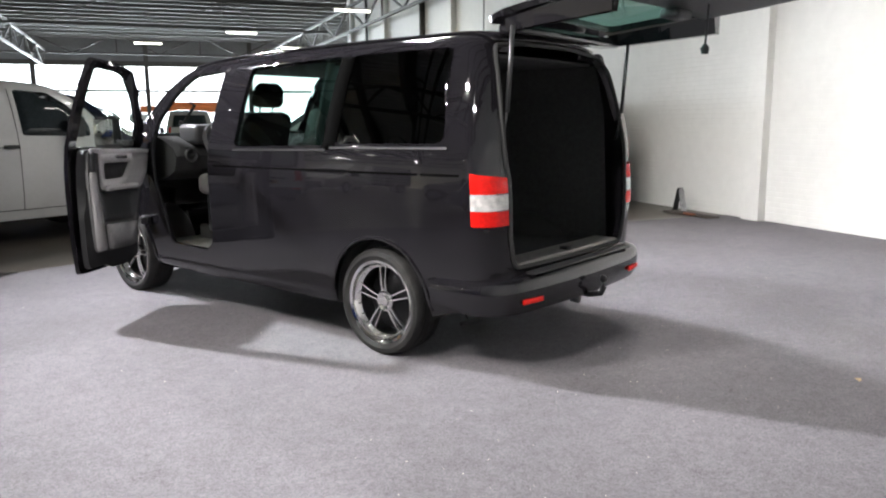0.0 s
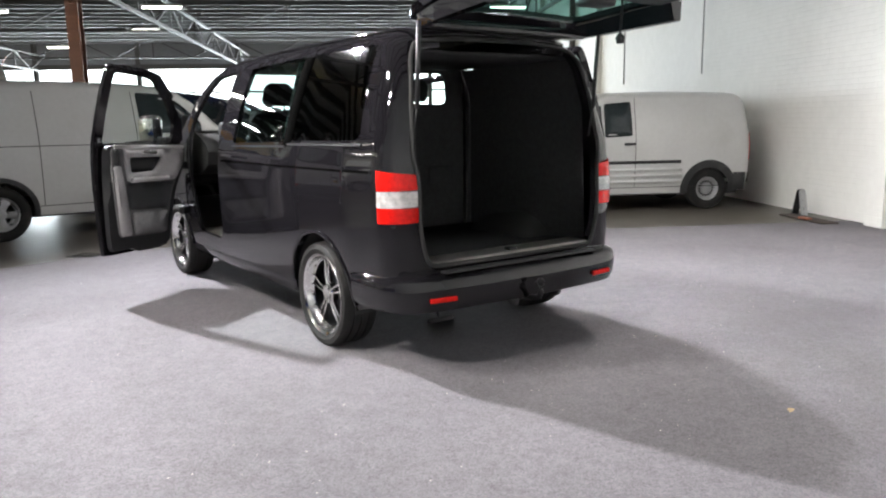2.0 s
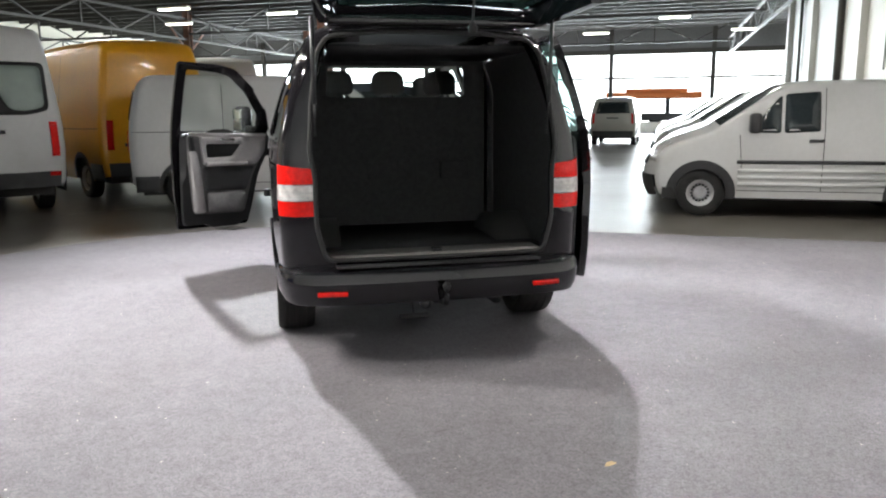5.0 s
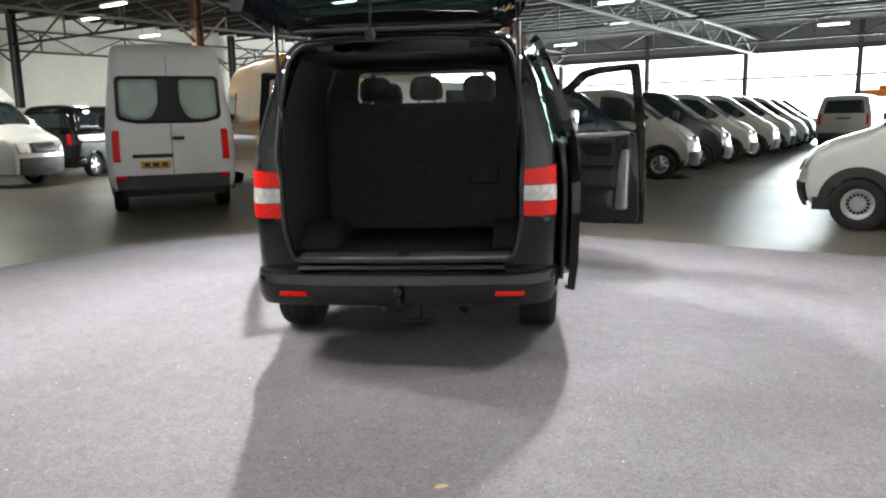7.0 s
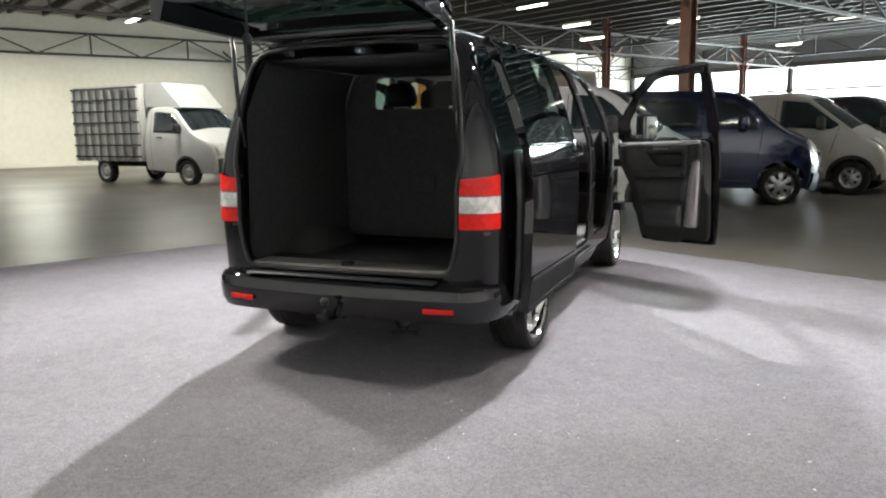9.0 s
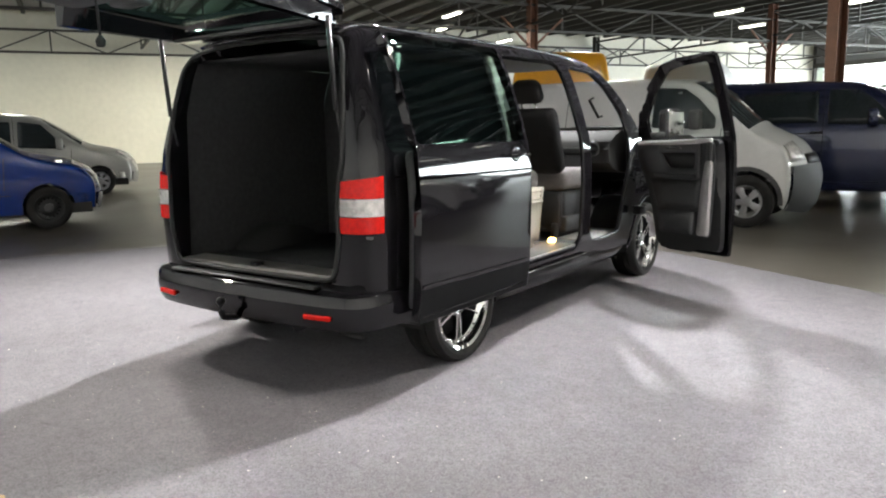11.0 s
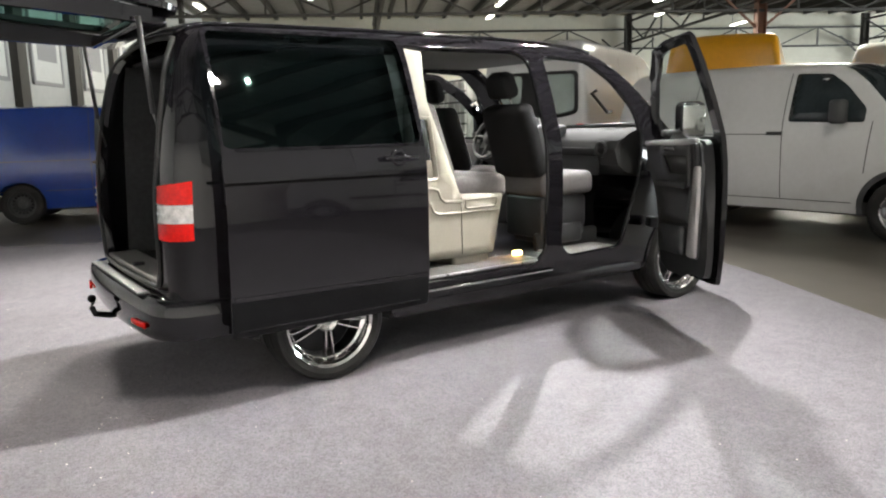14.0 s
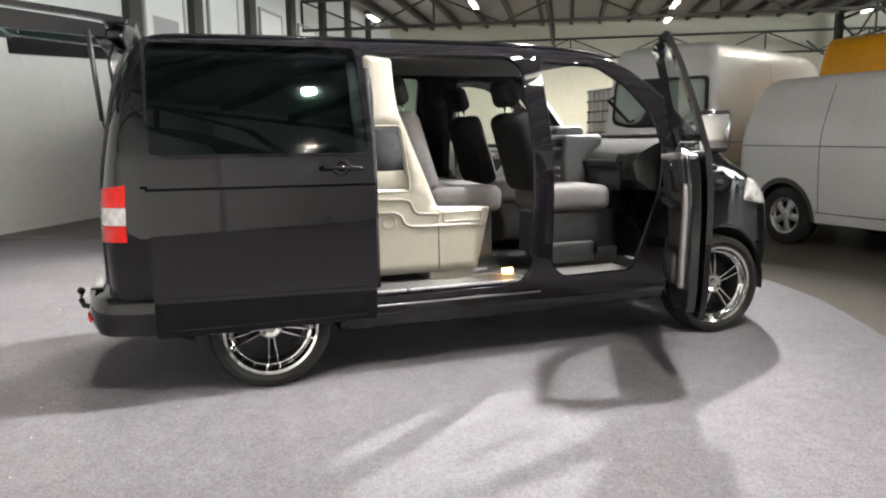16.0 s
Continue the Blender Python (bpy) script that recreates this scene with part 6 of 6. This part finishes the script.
def rack(v, shape):
    mirrors(3.1, 1.38, BLACK_SATIN)(v, shape)
    part("chassis", box(-0.4, 0.4, -1.0, 2.0, 0.45, 0.62), BLACK_RUBBER, v, smooth=False)
    part("load_box", box(-0.95, 0.95, -1.1, 1.62, 0.62, 2.70, 0.02), WHITE_PAINT, v)
    part("wind_deflector", merge(bmesh.new(), CAB.strip(CAB.index(y=1.95), CAB.index(y=2.85), 10, 1)), WHITE_PAINT, v)
    bm = bmesh.new()
    p = [(-0.8, 1.7, 2.08), (0.8, 1.7, 2.08), (0.8, 1.7, 2.72), (-0.8, 1.7, 2.72), (-0.75, 3.0, 2.05), (0.75, 3.0, 2.05), (0.75, 2.3, 2.72), (-0.75, 2.3, 2.72)]
    vs = [bm.verts.new(c) for c in p]
    for f in ((0, 1, 2, 3), (4, 7, 6, 5), (0, 3, 7, 4), (1, 5, 6, 2), (3, 2, 6, 7)):
        bm.faces.new([vs[i] for i in f])
    bmesh.ops.recalc_face_normals(bm, faces=bm.faces[:])
    part("spoiler", bm, WHITE_PAINT, v, smooth=False)
    for sg in (-1, 1):
        for z in np.linspace(0.75, 2.62, 7):
            part("rack_bar", box(min(sg * 0.97, sg * 1.05), max(sg * 0.97, sg * 1.05), -1.1, 1.6, z - 0.025, z + 0.025), BLACK_SATIN, v, smooth=False)
        for y in np.linspace(-1.08, 1.58, 9):
            part("rack_post", box(min(sg * 0.96, sg * 1.02), max(sg * 0.96, sg * 1.02), y - 0.012, y + 0.012, 0.62, 2.68), WHITE_PAINT, v, smooth=False)


vehicle("glass_lorry", "white cab lorry with black rack bars on its white box", "lorry", CAB, heading(-14.81, 12.76, 0.993, -0.118), WHITE_PAINT, "steel", [[(2.1, 1.40), (2.95, 1.36), (3.2, 1.45), (2.78, 1.90), (2.1, 1.96)]], [(-0.84, 0), (0.84, 0), (-0.84, 3.3), (0.84, 3.3)], [], [("headlamp", 0.82, 1.06, -1.0, -0.66, CLEAR_LENS), ("headlamp", 0.82, 1.06, 0.66, 1.0, CLEAR_LENS), ("grille", 0.80, 1.02, -0.55, 0.55, BLACK_SATIN), ("number_plate", 0.60, 0.70, -0.28, 0.28, PLATE_YELLOW)], [[(2.0, 0.5), (2.0, 2.0)], [(3.05, 0.8), (3.15, 1.4)]], rack, trim=BLACK_PLASTIC, glass_y=(2.86, 3.5), bump_z=0.72, wrap=False, r=0.34, rim=0.21)
vehicle("white_minibus", "white van with black rear window parked by the far wall", "van", T5S, heading(-14.3, 17.3, -0.35, 0.94), WHITE_PAINT, "star", T5_WINS + [[(0.52, 1.0), (1.62, 1.0), (1.62, 1.82), (0.52, 1.83)]], SIXTEEN, [("rear_window", 1.2, 1.74, -0.9, 0.9, PANE), ("tail_lamp", 0.92, 1.2, -1.0, -0.9, RED_LENS), ("number_plate", 0.95, 1.06, -0.3, 0.3, PLATE_YELLOW)], T5_FRONT, T5_LINES, None, glass_y=(2.27, 3.0))
vehicle("dark_van", "black van with black windows and silver wheels", "van", T5S, heading(-12.1, 15.7, 0.06, 0.98), BLACK_PAINT, "star", T5_WINS + [[(0.52, 1.33), (1.62, 1.33), (1.62, 1.82), (0.52, 1.83)], [(-0.6, 1.35), (0.42, 1.33), (0.42, 1.83), (-0.52, 1.83)]], SIXTEEN, T5_REAR, T5_FRONT, T5_LINES, None, trim=BLACK_PAINT, glass_y=(2.27, 3.0))
# odds and ends by the white wall
st = thing("floor_sign", "small dark folded sign standing by the white wall", "sign", HALL @ pose(5.72, 4.8, 0, 0, 0, 20) @ Matrix.Diagonal((0.75, 0.9, 1, 1)))
for sg in (-1, 1):
    bm = bmesh.new()
    vs = [bm.verts.new(c) for c in ((-0.09, sg * 0.09, 0.0), (0.09, sg * 0.09, 0.0), (0.088, sg * 0.02, 0.33), (0.06, sg * 0.012, 0.37), (-0.06, sg * 0.012, 0.37), (-0.088, sg * 0.02, 0.33))]
    bm.faces.new(vs)
    bm.normal_update()
    bmesh.ops.solidify(bm, geom=bm.faces[:], thickness=0.015)
    part("leaf", bm, DARK_METAL if sg > 0 else ALLOY, st, smooth=False)
st = thing("cable_mat", "brown rubber mat with a rust red end piece", "mat", HALL @ pose(5.55, 4.35, 0.006))
part("strip", box(-0.12, 0.12, -0.50, 0.50, 0.0, 0.022, 0.008), mat("brown_mat", (0.05, 0.038, 0.032), 0.8, 0, 0, 12, 0.3), st)
part("end_piece", box(-0.14, -0.06, -0.20, 0.0, 0.018, 0.045, 0.008), mat("rust_red_piece", (0.22, 0.07, 0.035), 0.6, 0, 0, 20, 0.2), st)

# lorry with an orange boom standing outside the glazed front
ORANGE = mat("orange_paint", (0.75, 0.20, 0.04), 0.4, 0, 0.3, 3, 0.12)
lorry = thing("boom_lorry", "grey flat lorry outside carrying an orange boom", "lorry", HALL @ pose(0.9, 48.2, -0.02, 0, 0, -90))
part("cab", box(-1.1, 1.1, -3.6, -1.9, 0.55, 2.1, 0.12), SILVER_PAINT, lorry)
part("cab_window", box(-1.13, -1.08, -3.3, -2.3, 1.3, 1.9, 0.01), PANE, lorry)
part("load_bed", box(-1.1, 1.1, -1.8, 3.2, 0.75, 1.25, 0.03), GREY_PLASTIC, lorry)
part("boom_rest", box(-0.4, 0.4, 1.0, 1.3, 1.25, 2.2, 0.03), GREY_PLASTIC, lorry)
part("boom", box(-0.35, 0.35, -2.9, 3.3, 2.18, 2.62, 0.06), ORANGE, lorry, "orange boom")
part("boom_tip", box(-0.25, 0.25, -1.6, 2.4, 2.62, 2.86, 0.05), ORANGE, lorry)
for x in (-2.8, 0.4, 2.2):
    for y in (-0.95, 0.95):
        wheel(lorry, (y, x, 0.46), 1 if y > 0 else -1, "dark", 0.46, 0.28, 0.13, x)

# crumbs and flakes lying on the carpet
rng = random.Random(7)
bm = bmesh.new()
for _ in range(620):
    k = rng.randrange(26)
    x, y = (rng.uniform(-4.8, 5.8), rng.uniform(-6.0, 3.8)) if k < 12 else (-4.2 + (k * 37 % 26) * 0.38 + rng.gauss(0, 0.28), -5.4 + (k * 11 % 26) * 0.32 + rng.gauss(0, 0.4))
    x, y = max(-4.8, min(5.8, x)), max(-6.0, min(3.6, y))
    p = HALL @ Vector((x, y, 0.0075))
    r = rng.uniform(0.0025, 0.0075)
    a = rng.uniform(0, 6.28)
    vs = [bm.verts.new((p.x + r * rng.uniform(0.6, 1.3) * math.cos(a + k * 1.57), p.y + r * rng.uniform(0.4, 1.0) * math.sin(a + k * 1.57), p.z + rng.uniform(0, 0.003))) for k in range(4)]
    bm.faces.new(vs)
tagged(part("floor_crumbs", bm, mat("pale_crumbs", (0.55, 0.52, 0.47), 0.8, 0, 0, 5, 0.3), smooth=False), "scattered pale crumbs and flakes lying on carpet", "litter", kind="stuff")
leaf = bmesh.new()
vs = [leaf.verts.new(c) for c in ((-0.03, 0, 0.001), (-0.01, 0.014, 0.006), (0.02, 0.016, 0.004), (0.034, 0.0, 0.001), (0.015, -0.015, 0.006), (-0.014, -0.012, 0.003))]
leaf.faces.new(vs)
ob = part("dry_leaf", leaf, mat("dry_leaf_brown", (0.42, 0.30, 0.16), 0.8, 0, 0, 40, 0.3))
ob.matrix_basis = pose(0.36, -2.42, 0.0065, 0, 0, 20)
tagged(ob, "small dry tan leaf lying on the grey carpet", "leaf")
